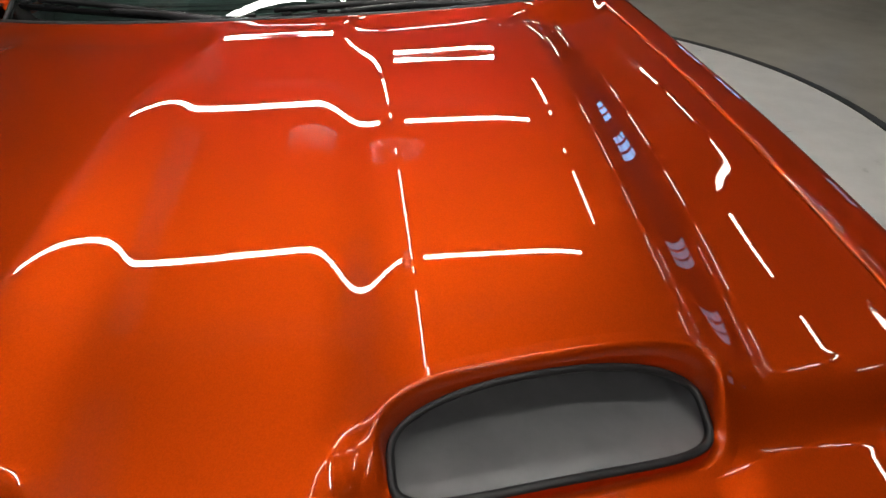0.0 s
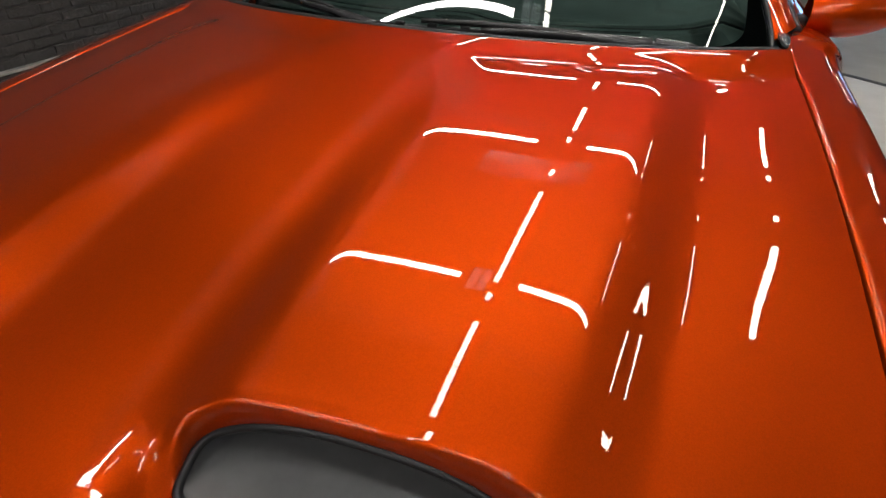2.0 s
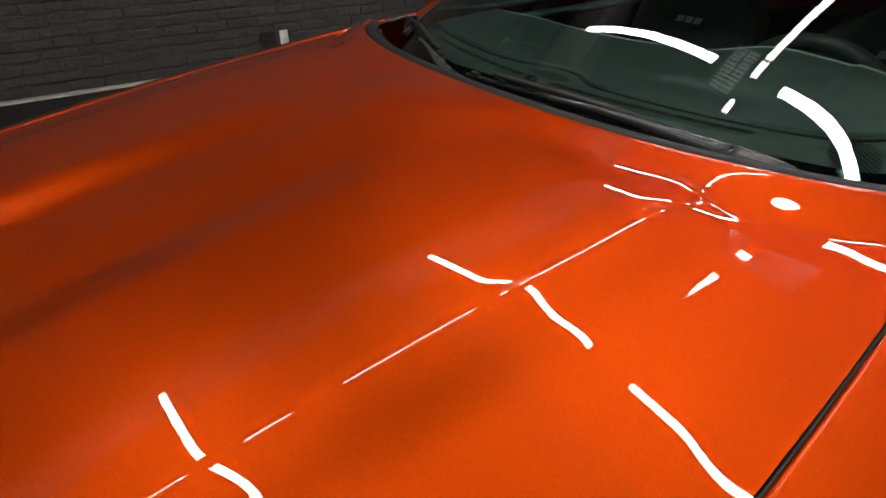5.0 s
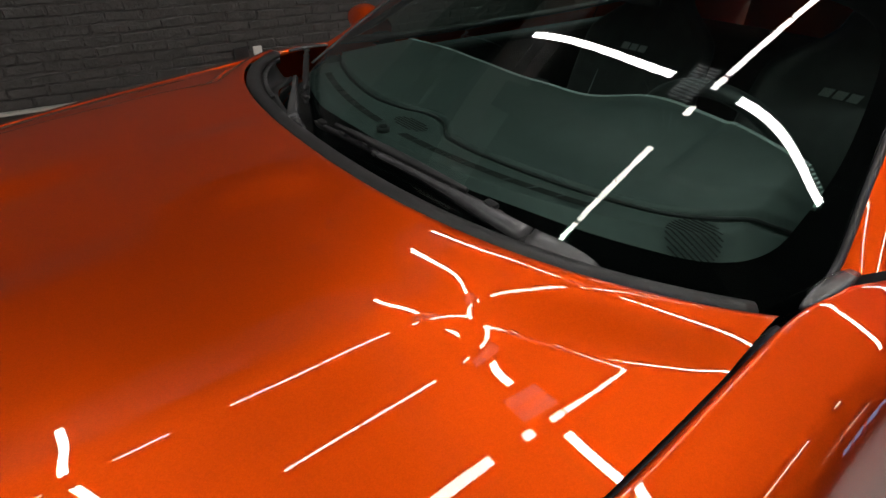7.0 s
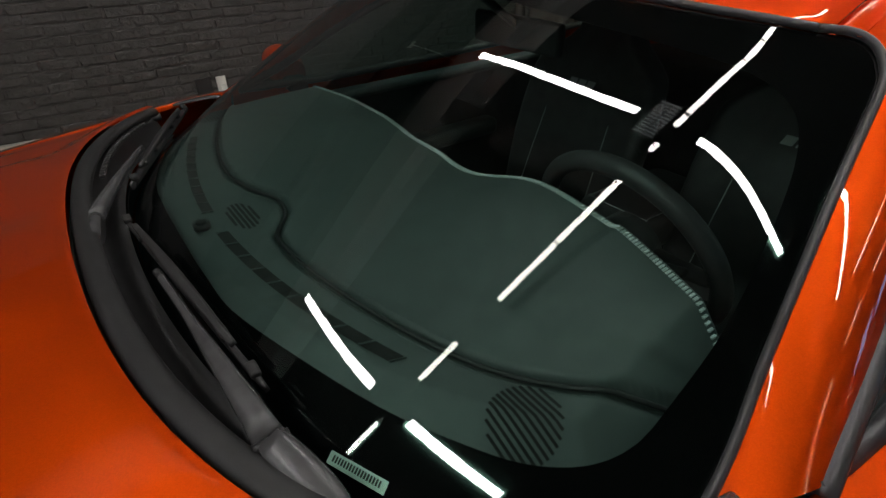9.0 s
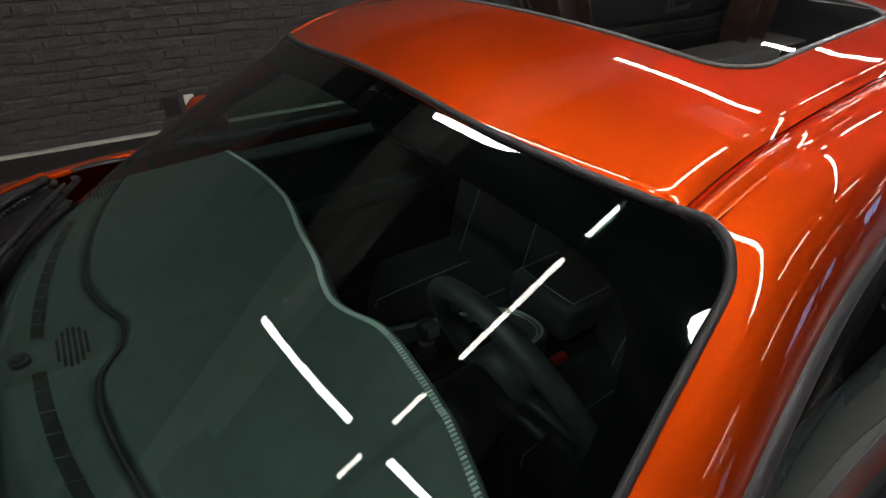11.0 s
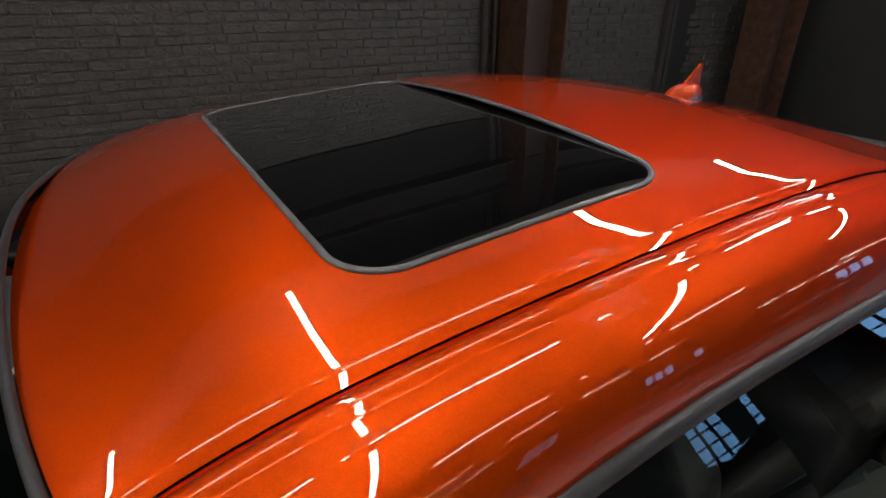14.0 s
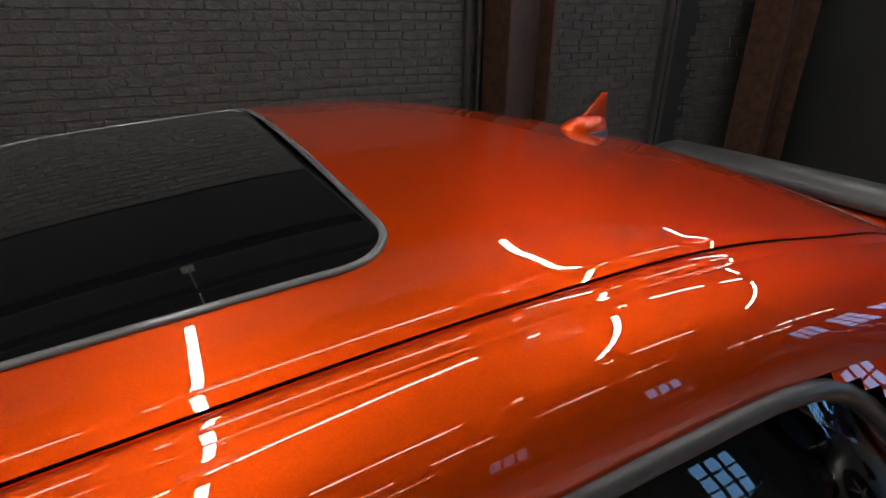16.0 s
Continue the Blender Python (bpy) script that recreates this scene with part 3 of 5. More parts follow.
def parked_car(label, x, y, turn, paint, wing=False):
    v = thing("parked_car", label, "car", "parked cars in the hall", at=(x, y, FLOOR_Z))
    v.rotation_euler[2] = turn
    body = ((-2.25, 0.70, 0.30, 0.62), (-2.15, 0.84, 0.24, 0.74), (-1.5, 0.91, 0.22, 0.86), (-0.7, 0.92, 0.22, 0.95), (0.6, 0.92, 0.22, 0.98), (1.5, 0.92, 0.24, 0.98), (2.05, 0.86, 0.28, 0.96), (2.2, 0.72, 0.40, 0.86))
    loops = [oval(w, a, b, s) for s, w, a, b in body]
    part("body", loft([[(0, loops[0][0][1], 0.46)] * 20] + loops + [[(0, 2.2, 0.63)] * 20]), paint, v, "glossy painted body")
    cab = ((-0.95, 0.66, 0.93, 0.97), (-0.5, 0.70, 0.93, 1.20), (-0.05, 0.68, 0.93, 1.37), (0.7, 0.66, 0.93, 1.37), (1.3, 0.68, 0.93, 1.18), (1.75, 0.70, 0.93, 0.99))
    part("cabin_glass", loft([oval(w, a, b, s, p=0.7) for s, w, a, b in cab]), FRIT, v, "dark windows")
    part("roof", loft([oval(w, 1.36, b, s, p=0.7) for s, w, b in ((-0.05, 0.55, 1.385), (0.2, 0.60, 1.405), (0.6, 0.60, 1.40), (0.8, 0.52, 1.375))], cap=True), paint, v)
    for sx in (-1, 1):
        for sy in (-1.35, 1.4):
            w = part("wheel", tube([(sx * 0.72, sy, 0.33), (sx * 0.93, sy, 0.33)], 0.33, 28), RUBBER, v, "black tyre")
            part("rim", tube([(sx * 0.93, sy, 0.33), (sx * 0.935, sy, 0.33)], 0.22, 24), DARK_METAL, w)
            for k in range(5):
                a = 2 * math.pi * k / 5
                part("spoke", tube([(sx * 0.94, sy, 0.33), (sx * 0.94, sy + 0.2 * math.cos(a), 0.33 + 0.2 * math.sin(a))], 0.025, 6), CHROME, w)
        if wing:
            part("wing_stay", boxed(sx * 0.5 - 0.012, sx * 0.5 + 0.012, 1.95, 2.10, 0.90, 1.20, bevel=0.004), DARK_METAL, v)
            part("side_intake", boxed(sx * 0.93 - 0.012, sx * 0.93 + 0.012, 0.72, 0.98, 0.55, 0.80, bevel=0.008), FRIT, v)
            part("tail_lamp", tube([(sx * 0.55, 2.16, 0.80), (sx * 0.55, 2.215, 0.80)], 0.085, 20), FRIT, v, "round dark tail lamp")
            part("skirt", boxed(sx * 0.92 - 0.03, sx * 0.92 + 0.03, -1.0, 1.05, 0.12, 0.26, bevel=0.012), FRIT, v, "black side skirt")
        part("headlight", boxed(sx * 0.58 - 0.14, sx * 0.58 + 0.14, -2.23, -2.12, 0.60, 0.70, bevel=0.02), CHROME, v)
    if wing:
        part("wing", boxed(-0.86, 0.86, 1.90, 2.20, 1.19, 1.225, bevel=0.012), paint, v, "silver rear wing")
        part("rear_diffuser", boxed(-0.78, 0.78, 2.05, 2.24, 0.20, 0.42, bevel=0.02), FRIT, v, "black lower rear bumper")
    return v


parked_car("low silver-grey sports car with a rear wing", 5.75, 8.35, radians(50), CAR_SILVER, wing=True)
parked_car("dark blue car parked before the windows", 8.2, 14.6, radians(-35), CAR_BLUE)
parked_car("black car parked on the far concrete floor", 8.7, 8.0, radians(20), CAR_BLACK)
parked_car("blue car parked before the far windows", 5.2, 15.6, radians(25), CAR_BLUE)
parked_car("silver-grey car parked in the far hall", 2.6, 12.2, radians(-20), CAR_SILVER)

# black steel post on the open floor
post = thing("steel_post", "black steel post with open foot", "column", "steel columns of the hall", at=(4.2, 7.15, FLOOR_Z))
part("web", boxed(-0.012, 0.012, -0.16, 0.16, 0, 4.7), DARK_METAL, post, smooth=False)
for s in (-1, 1):
    part("flange", boxed(-0.26, 0.26, s * 0.16 - 0.012, s * 0.16 + 0.012, 0, 4.7), DARK_METAL, post, smooth=False)
for k in range(3):
    part("bolt", tube([(-0.1, -0.08 + 0.08 * k, 0), (-0.1, -0.08 + 0.08 * k, 0.06)], 0.018, 8), CHROME, post)


# ---------------------------------------------------------------- the car's lines
def hood_rear(x):
    return 1.4034 + 0.1865 * x * x + 0.4904 * x ** 4, 1.0715 - 0.0009 * x * x - 0.0689 * x ** 4


def seam(y):
    s = y - 1
    return 0.741 + 0.0085 * s - 0.0515 * s * s, 0.966 + 0.1253 * s - 0.0272 * s * s


def ws_top(x):
    return 2.147 + 0.1855 * x * x + 0.1821 * x ** 4, 1.3539 - 0.0755 * x * x + 0.0611 * x ** 4


ROOF_Z = spline((2.15, 2.3, 2.45, 2.7, 2.95, 3.2, 3.46, 3.65, 3.85, 4.0), (1.3504, 1.4072, 1.436, 1.4598, 1.4748, 1.4713, 1.4265, 1.385, 1.320, 1.255))
ditch = spline((2.0, 2.3, 2.7, 3.0, 3.2, 3.45, 3.6, 3.75, 4.1), (0.536, 0.536, 0.536, 0.536, 0.533, 0.519, 0.505, 0.49, 0.47))


def roof_z(x, y):
    a = abs(x)
    return ROOF_Z(y) - 0.1516 * a * a - 0.852 * max(0.0, a - 0.4741) ** 2


def glass_z(x, y):
    """Height of the windscreen at a place of the plan."""
    x2 = x * x
    x4 = x2 * x2
    d = y - 1.4376 - 0.3551 * x2 - 3.7699 * x4
    u, v = x2 / 0.49, (y - 1.85) / 0.35
    sag = (1 - ss((v - 0.75) / 0.5)) * (10.00 + v * (12.70 + v * (-12.54 + v * -11.51)) + u * (4.68 + v * (-3.47 + v * (4.78 + v * -15.62))) + u * u * (-5.48 + v * (9.51 + v * (-2.99 + v * 1.27))))
    return 0.001 * sag + 0.9931 + 0.066 * x2 + 1.091 * x4 + 1.0957 * x4 * x2 + (0.6144 - 1.0069 * x2 + 2.2838 * x4) * d + (-0.2504 + 0.913 * x2 + 0.4063 * x4) * d * d + 0.1696 * d ** 3


# pillar and rail: pairs of a place on the inner edge (x, y) and one on the outer edge
PILLAR = (((0.722, 1.800), (0.772, 1.870, 1.045)), ((0.688, 1.920), (0.742, 2.000, 1.100)), ((0.653, 2.050), (0.708, 2.130, 1.168)),
          ((0.626, 2.152), (0.682, 2.240, 1.220)), ((0.610, 2.212), (0.669, 2.305, 1.247)), ((0.594, 2.270), (0.658, 2.375, 1.270)))
OUTER = ((0.658, 2.375, 1.270), (0.650, 2.455, 1.289), (0.645, 2.540, 1.302), (0.642, 2.630, 1.311), (0.639, 2.760, 1.319), (0.638, 2.950, 1.3245), (0.639, 3.100, 1.3245), (0.641, 3.240, 1.319),
         (0.646, 3.380, 1.303), (0.656, 3.540, 1.272), (0.675, 3.720, 1.228), (0.705, 3.920, 1.165), (0.745, 4.120, 1.095), (0.765, 4.260, 1.060))
INNER_Y = (2.270, 2.340, 2.420, 2.520, 2.680, 2.880, 3.050, 3.220, 3.380, 3.560, 3.740, 3.930, 4.120, 4.260)
WINDOW_TOP = [(0.772, 1.87, 1.045), (0.742, 2.00, 1.100), (0.708, 2.13, 1.168), (0.682, 2.24, 1.220), (0.664, 2.33, 1.255), (0.652, 2.42, 1.282),
              (0.645, 2.52, 1.300), (0.640, 2.68, 1.315), (0.638, 2.86, 1.322), (0.638, 3.04, 1.325), (0.640, 3.19, 1.322), (0.646, 3.29, 1.295), (0.662, 3.38, 1.230), (0.700, 3.48, 1.130)]


def rail_inner(y):
    """Inner edge of the rail behind the windscreen, beside the roof channel and the rear window."""
    d = ditch(y)
    fall = max(0.0, y - 3.88)
    d += 0.032 * max(0.0, (2.42 - y) / 0.15) ** 2
    return (d + 0.026, y, roof_z(d, min(y, 3.88)) - 0.0066 - 0.55 * fall)


car = thing("car", "shiny orange two-door muscle car with twin hood scoops", "car")

# --- hood with two snorkels
HOOD_FRONT = 0.395


RISE = spline((0.55, 0.75, 0.95, 1.15, 1.35, 1.5), (0.0238, 0.0264, 0.0256, 0.0237, 0.0191, -0.0108))
DIP = spline((0.55, 0.8, 1.05, 1.35), (0.0263, 0.0144, 0.0051, -0.0106))
SHOULDER = spline((0.55, 0.85, 1.3), (0.4167, 0.4366, 0.4511))
FLANK = spline((0.55, 0.85, 1.3), (0.1103, 0.1250, 0.1390))
# soft swell of the sheet in millimetres: control rows from the middle outwards, each from front to rear
SWELL = (
    (2.3, 2.0, 1.1, -0.3, -2.2, -2.9, -3.1, -3.5),
    (2.3, 2.0, 1.7, 0.5, -1.3, -2.4, -2.9, -3.4),
    (2.4, 2.9, 4.3, 2.8, 1.3, -0.2, -2.2, -3.1),
    (2.3, 5.4, 7.8, 6.3, 4.6, 2.7, -0.9, -2.3),
    (1.9, 7.3, 9.6, 8.9, 7.1, 5.3, 1.2, -0.7),
    (0.7, 7.3, 11.9, 12.3, 10.3, 7.6, 5.3, 1.3),
    (-1.1, 1.8, 6.7, 10.1, 11.9, 7.9, 8.7, 2.9),
    (-2.7, -1.5, 1.7, 4.2, 9.7, 8.0, 8.6, 3.3),
    (-3.8, -2.5, 0.0, 0.2, 5.2, 5.8, 6.6, 3.7),
    (-4.5, -3.6, -3.0, -0.8, 5.3, 3.2, 2.7, 3.2),
    (-5.1, -3.8, -2.0, 1.8, 4.8, 2.7, 1.7, 2.5),
    (-5.8, -3.6, -0.4, 3.4, 4.0, 2.4, 1.1, 1.4),
)


def b_weights(u, n):
    s = min(max(u, 0.0), 1.0) * (n - 3)
    i = min(int(s), n - 4)
    f = s - i
    return i, ((1 - f) ** 3 / 6, (3 * f ** 3 - 6 * f * f + 4) / 6, (-3 * f ** 3 + 3 * f * f + 3 * f + 1) / 6, f ** 3 / 6)


def swell(a, y):
    i, wx = b_weights(a / 0.76, 13)
    j, wy = b_weights((y - 0.5) / 0.92, 8)
    # the net is mirrored at the middle of the hood
    return 0.001 * sum(wx[m] * wy[n] * SWELL[1 if i + m == 0 else i + m - 1][j + n] for m in range(4) for n in range(4))


def hood_z(x, y):
    s = y - 1
    xs, zs = seam(y)
    a = abs(x)
    k = min(a / xs, 1.2)
    crown = (0.0533 + -0.0333 * s + -0.0511 * s * s) * (1 - k ** 1.8559)
    raised = max(RISE(y), 0.0) * (1 - ease((a - SHOULDER(y)) / max(FLANK(y), 0.05)))
    valley = DIP(y) * (1 - ease((a - 0.0836 + 0.0025 * s) / 0.1206))
    nose_fall = (1 - ss((y - 0.462 - 0.09 * max(a - 0.16, 0)) / 0.07)) * ease((a - 0.09) / 0.07)
    # the sheet bends down towards the mouths
    brow = 0.24 * max(0.0, 0.685 - y) ** 2 * (1 - ease((a - 0.43) / 0.07)) * ease((a - 0.10) / 0.08)
    return zs - brow + crown + (raised - valley) * (1 - nose_fall) - 0.042 * nose_fall + swell(a, y) * (1 - ss((k - 0.90) / 0.10))


# outline of the scoop's mouth, as a rounded shape on the sloping front of each snorkel
MX, MHX, MY, MDY, MZ, MDZ = 0.303, 0.148, 0.470, 0.075, 0.909, 0.058


def mouth(a, side=1, grow=0.0):
    c, s = math.cos(a), math.sin(a)
    # broad round corners above, tighter ones below
    n = 3.3 if s > 0 else 4.4
    ex, ev = abs(c) ** (2 / n) * (1 if c > 0 else -1), abs(s) ** (2 / n) * (1 if s > 0 else -1)
    x = MX + (MHX + grow) * ex
    v = 0.5 + (0.5 + grow / 0.10) * ev
    k = (x - MX) / MHX
    y = MY + MDY * v + 0.09 * (x - 0.16)
    z = MZ + MDZ * v - 0.026 * k * k * (0.3 + 0.7 * v) - 0.010 * k
    return Vector((side * x, y, z))


def in_mouth(x, y, grow=0.0110):
    a = abs(x)
    k = abs(a - MX) / (MHX + grow)
    v = (y - 0.09 * (a - 0.16) - MY) / MDY
    n = 3.3 if v > 0.5 else 4.4
    return k ** n + (abs(v - 0.5) / (0.5 + grow / 0.10)) ** n < 1.0


def hood_xy(u, v):
    x = (2 * u - 1)
    yr = hood_rear(x * 0.728)[0] - 0.002
    front = HOOD_FRONT + 0.10 * abs(x) ** 2.5
    y = front + (yr - front) * v
    return x * (seam(y)[0] - 0.0028), y


def hood_point(u, v):
    x, y = hood_xy(u, v)
    z = hood_z(x, y)
    # the rear lip follows the cowl line
    yr, zr = hood_rear(x)
    w = ss((y - (yr - 0.120)) / 0.120)
    z = z * (1 - w) + zr * w
    lip = max(0.0, 1 - (yr - y) / 0.012) if y < yr else 1.0
    return (x, y, z - 0.004 * lip * lip)


hood = part("hood", grid(hood_point, 260, 220, skip=lambda u, v: in_mouth(*hood_xy(u, v))), PAINT, car, "orange hood panel with twin snorkels")
SIDES = (1, -1)
for side in SIDES:
    angs = [2 * math.pi * k / 120 for k in range(120)]
    rows = []
    for g in (0.021, 0.0155):
        loop = []
        for a in angs:
            p = mouth(a, side, g)
            p.z = hood_z(p.x, p.y) + (0.0002 if g > 0.02 else 0.0006)
            loop.append(p)
        rows.append(loop)
    for k in range(13):
        t = radians(90 * k / 12)
        loop = []
        for a in angs:
            p0 = mouth(a, side, 0.0105)
            p2 = mouth(a, side, 0.0)
            p = mouth(a, side, 0.0105 * (1 - math.sin(t)))
            top = hood_z(p0.x, p0.y) + 0.0008
            p.z = p2.z + (top - p2.z) * math.cos(t)
            loop.append(p)
        rows.append(loop)
    part("scoop_rim", loft(rows), PAINT, hood, "rounded orange scoop lip")
    part("scoop_seal", tube([mouth(a, side, -0.003) + Vector((0, 0.002, -0.002)) for a in angs], 0.0042, 8, closed=True), RUBBER, hood, "black scoop edge")
    loops = []
    for t in (0.0, 0.1, 0.25, 0.45, 0.7, 1.0):
        loops.append([mouth(a, side, -0.003 - 0.022 * t) + Vector((0, 0.34 * t, -0.004 - 0.050 * t)) for a in angs])
    part("scoop_duct", loft(loops, cap=True), DUCT, hood, "matt grey-black plastic duct")


# --- fenders, doors and rear quarters
SIDE_DX = (-0.001, 0.003, 0.022, 0.052, 0.082, 0.106, 0.122, 0.142, 0.160, 0.168, 0.160, 0.12)
SIDE_DZ = (-0.010, 0.0, -0.002, -0.008, -0.016, -0.030, -0.060, -0.13, -0.25, -0.38, -0.52, -0.66)
EDGE_Y = (0.2, 0.6, 1.0, 1.4, 1.64, 1.75, 1.85, 2.2, 3.0, 3.6, 4.2, 4.7)
EDGE_X = spline(EDGE_Y, (seam(0.2)[0] + 0.0015, seam(0.6)[0] + 0.0015, seam(1.0)[0] + 0.0015, seam(1.4)[0] + 0.0015, seam(1.64)[0] + 0.003, 0.738, 0.765, 0.785, 0.795, 0.80, 0.80, 0.77))
EDGE_Z = spline(EDGE_Y, (seam(0.2)[1], seam(0.6)[1], seam(1.0)[1], seam(1.4)[1], seam(1.64)[1] + 0.004, 1.045, 1.038, 1.02, 1.03, 1.05, 1.05, 1.03))
PROF_X, PROF_Z = spline(range(12), SIDE_DX), spline(range(12), SIDE_DZ)


def side_point(side, y, v):
    k = v * 11
    return (side * (EDGE_X(y) + PROF_X(k)), y, EDGE_Z(y) + PROF_Z(k))


def arch(y, z, cy):
    return (y - cy) ** 2 + (z - 0.335) ** 2 < 0.36 ** 2


for side in SIDES:
    for name, y0, y1, ny, cy in (("fender", 0.42, 1.872, 150, 0.86), ("door", 1.879, 3.30, 60, None), ("rear_quarter", 3.307, 4.80, 70, 3.86)):
        def fn(u, v, y0=y0, y1=y1):
            return side_point(side, y0 + (y1 - y0) * u, v)

        def cut(u, v, y0=y0, y1=y1, cy=cy):
            p = fn(u, v)
            return cy is not None and arch(p[1], p[2], cy)
        part(name, grid(fn, ny, 66, skip=cut), PAINT, car, "glossy orange side panel")
    # dark joint below the hood's edge and behind the fender
    part("joint_seal", tube([(side * (seam(y)[0] + 0.001), y, seam(y)[1] - 0.016) for y in [0.45 + 0.03 * k for k in range(41)]], 0.010, 6), RUBBER, car, "dark joint between hood and fender")

# --- nose, tail and floor of the body
def nose(u, v):
    x = (2 * u - 1)
    front = HOOD_FRONT + 0.10 * abs(x) ** 2.5
    xe = seam(front)[0]
    z0 = hood_z(x * xe, front)
    a = v * 1.5
    return (x * (xe + 0.10 * v), front - 0.004 - 0.30 * math.sin(min(a, 1.57)) * (1 - 0.25 * x * x), z0 - 0.006 - 0.10 * v - 0.45 * v * v)


part("front_bumper", grid(nose, 60, 20), PAINT, car, "orange nose below the hood")


def deck(u, v):
    x = (2 * u - 1) * 0.80
    y = 4.15 + 0.62 * v
    return (x, y, 1.10 - 0.03 * v - 0.02 * (x / 0.8) ** 2 - 0.5 * max(0, v - 0.92))


part("trunk_lid", grid(deck, 30, 20), PAINT, car, "orange trunk lid")
part("rear_bumper", boxed(-0.85, 0.85, 4.6, 4.86, 0.3, 1.02, bevel=0.05), PAINT, car)
part("underbody", boxed(-0.84, 0.84, 0.4, 4.6, 0.16, 0.32), DARK_METAL, car, smooth=False)


# --- wheels
def wheel(x, y, side):
    tyre = part("wheel", tube([(x - 0.12, y, 0.335), (x + 0.12, y, 0.335)], 0.335, 40), RUBBER, car, "black tyre on dark alloy rim")
    rim = part("rim", tube([(x + side * 0.115, y, 0.335), (x + side * 0.125, y, 0.335)], 0.25, 32), DARK_METAL, tyre)
    for k in range(5):
        a = 2 * math.pi * k / 5
        part("spoke", tube([(x + side * 0.128, y, 0.335), (x + side * 0.128, y + 0.23 * math.cos(a), 0.335 + 0.23 * math.sin(a))], 0.022, 8), CHROME, tyre)
    return tyre


for side in SIDES:
    wheel(side * 0.78, 0.86, side)
    wheel(side * 0.78, 3.86, side)

# --- pillars and roof rails
inner = [(x, y, glass_z(x, y) + 0.004) for (x, y), q in PILLAR[:-1]] + [rail_inner(y) for y in INNER_Y]
outer = [q for p, q in PILLAR[:-1]] + list(OUTER)
rear_out = through_points(OUTER, 120)


def faired(pts, n):
    """The same run of points, on a spline of n broad spans."""
    net = np.zeros((len(pts), n))
    for r in range(len(pts)):
        r0, rw = b_weights(r / (len(pts) - 1), n)
        net[r, r0:r0 + 4] = rw
    return [Vector(p) for p in net @ np.linalg.lstsq(net, np.array(pts), rcond=None)[0]]


RAIL = []
for p, q in zip(faired(through_points(inner, 210), 16), faired(through_points(outer, 210), 11)):
    chord = q - p
    out = Vector((0.75, -0.10, 0.65))
    out = (out - chord * (out.dot(chord) / chord.length_squared)).normalized()
    ctrl = p.lerp(q, 0.46) + out * (0.33 * chord.length)
    RAIL.append([p * (1 - t) ** 2 + ctrl * (2 * t * (1 - t)) + q * t * t for t in [k / 24 for k in range(25)]])
# carry the surface inwards to the roof strip and round the windscreen's corner
glass_side = spline((2.05, 2.15, 2.198, 2.217, 2.2265), (0.647, 0.621, 0.608, 0.594, 0.576))
for i, line in enumerate(RAIL):
    step = (line[0] - line[2]).normalized() * 0.001
    p = line[0] + step
    for k in range(60):
        n = p + step
        if n.x < ditch(n.y) + 0.027 or (n.y < 2.2265 and n.x < glass_side(n.y)) or not 2.1 < n.y < 2.46:
            break
        p = n
    line.insert(0, p)
b = even(through_points(WINDOW_TOP, 260), 150)


def below_window(y, z):
    """True inside the side window's opening."""
    tops = [p for p in b if abs(p[1] - y) < 0.03]
    return y < 3.48 and bool(tops) and z < max(p[2] for p in tops) - 0.004


for side in SIDES:
    part("roof_rail", loft([[(side * p.x, p.y, p.z) for p in line] for line in RAIL], closed=False), PAINT, car, "orange pillar and roof rail")

    def quarter(u, v):
        y = 3.05 + 1.21 * u
        q = min(rear_out, key=lambda p: abs(p[1] - y))
        lo = (EDGE_X(y), EDGE_Z(y))
        bow = 0.010 * 4 * v * (1 - v)
        return (side * (q[0] + (lo[0] - q[0]) * v + bow), y, q[2] + (lo[1] - q[2]) * v)
    part("rear_pillar", grid(quarter, 80, 24, skip=lambda u, v: below_window(quarter(u, v)[1], quarter(u, v)[2])), PAINT, car, "broad orange rear pillar")
    # grey seal round the side window
    part("window_seal", tube([(side * (x + 0.001), y, z - 0.008) for x, y, z in b], 0.0115, 10), SEAL_GREY, car, "dark grey side window seal")
    belt = [(side * (EDGE_X(y) - 0.004), y, EDGE_Z(y) + 0.004) for y in [1.87 + 0.055 * k for k in range(31)]]
    part("belt_seal", tube(belt, 0.012, 8), SEAL_GREY, car, "grey belt seal below the side window")

    def pane(u, v):
        y = 1.90 + 1.58 * u
        i = min(range(len(b)), key=lambda n: abs(b[n][1] - y))
        top = b[i]
        lo = (EDGE_X(y) - 0.012, y, EDGE_Z(y) + 0.004)
        bow = 0.012 * 4 * v * (1 - v)
        return (side * (lo[0] + (top[0] - 0.006 - lo[0]) * v + bow), y, lo[2] + (max(top[2] - 0.006, lo[2]) - lo[2]) * v)
    ob = part("side_window", grid(pane, 60, 14), GLASS_SIDE, car, "tinted side window")
    ob.visible_shadow = False

# --- roof
SUN = (-0.400, 0.434, 2.458, 2.886)


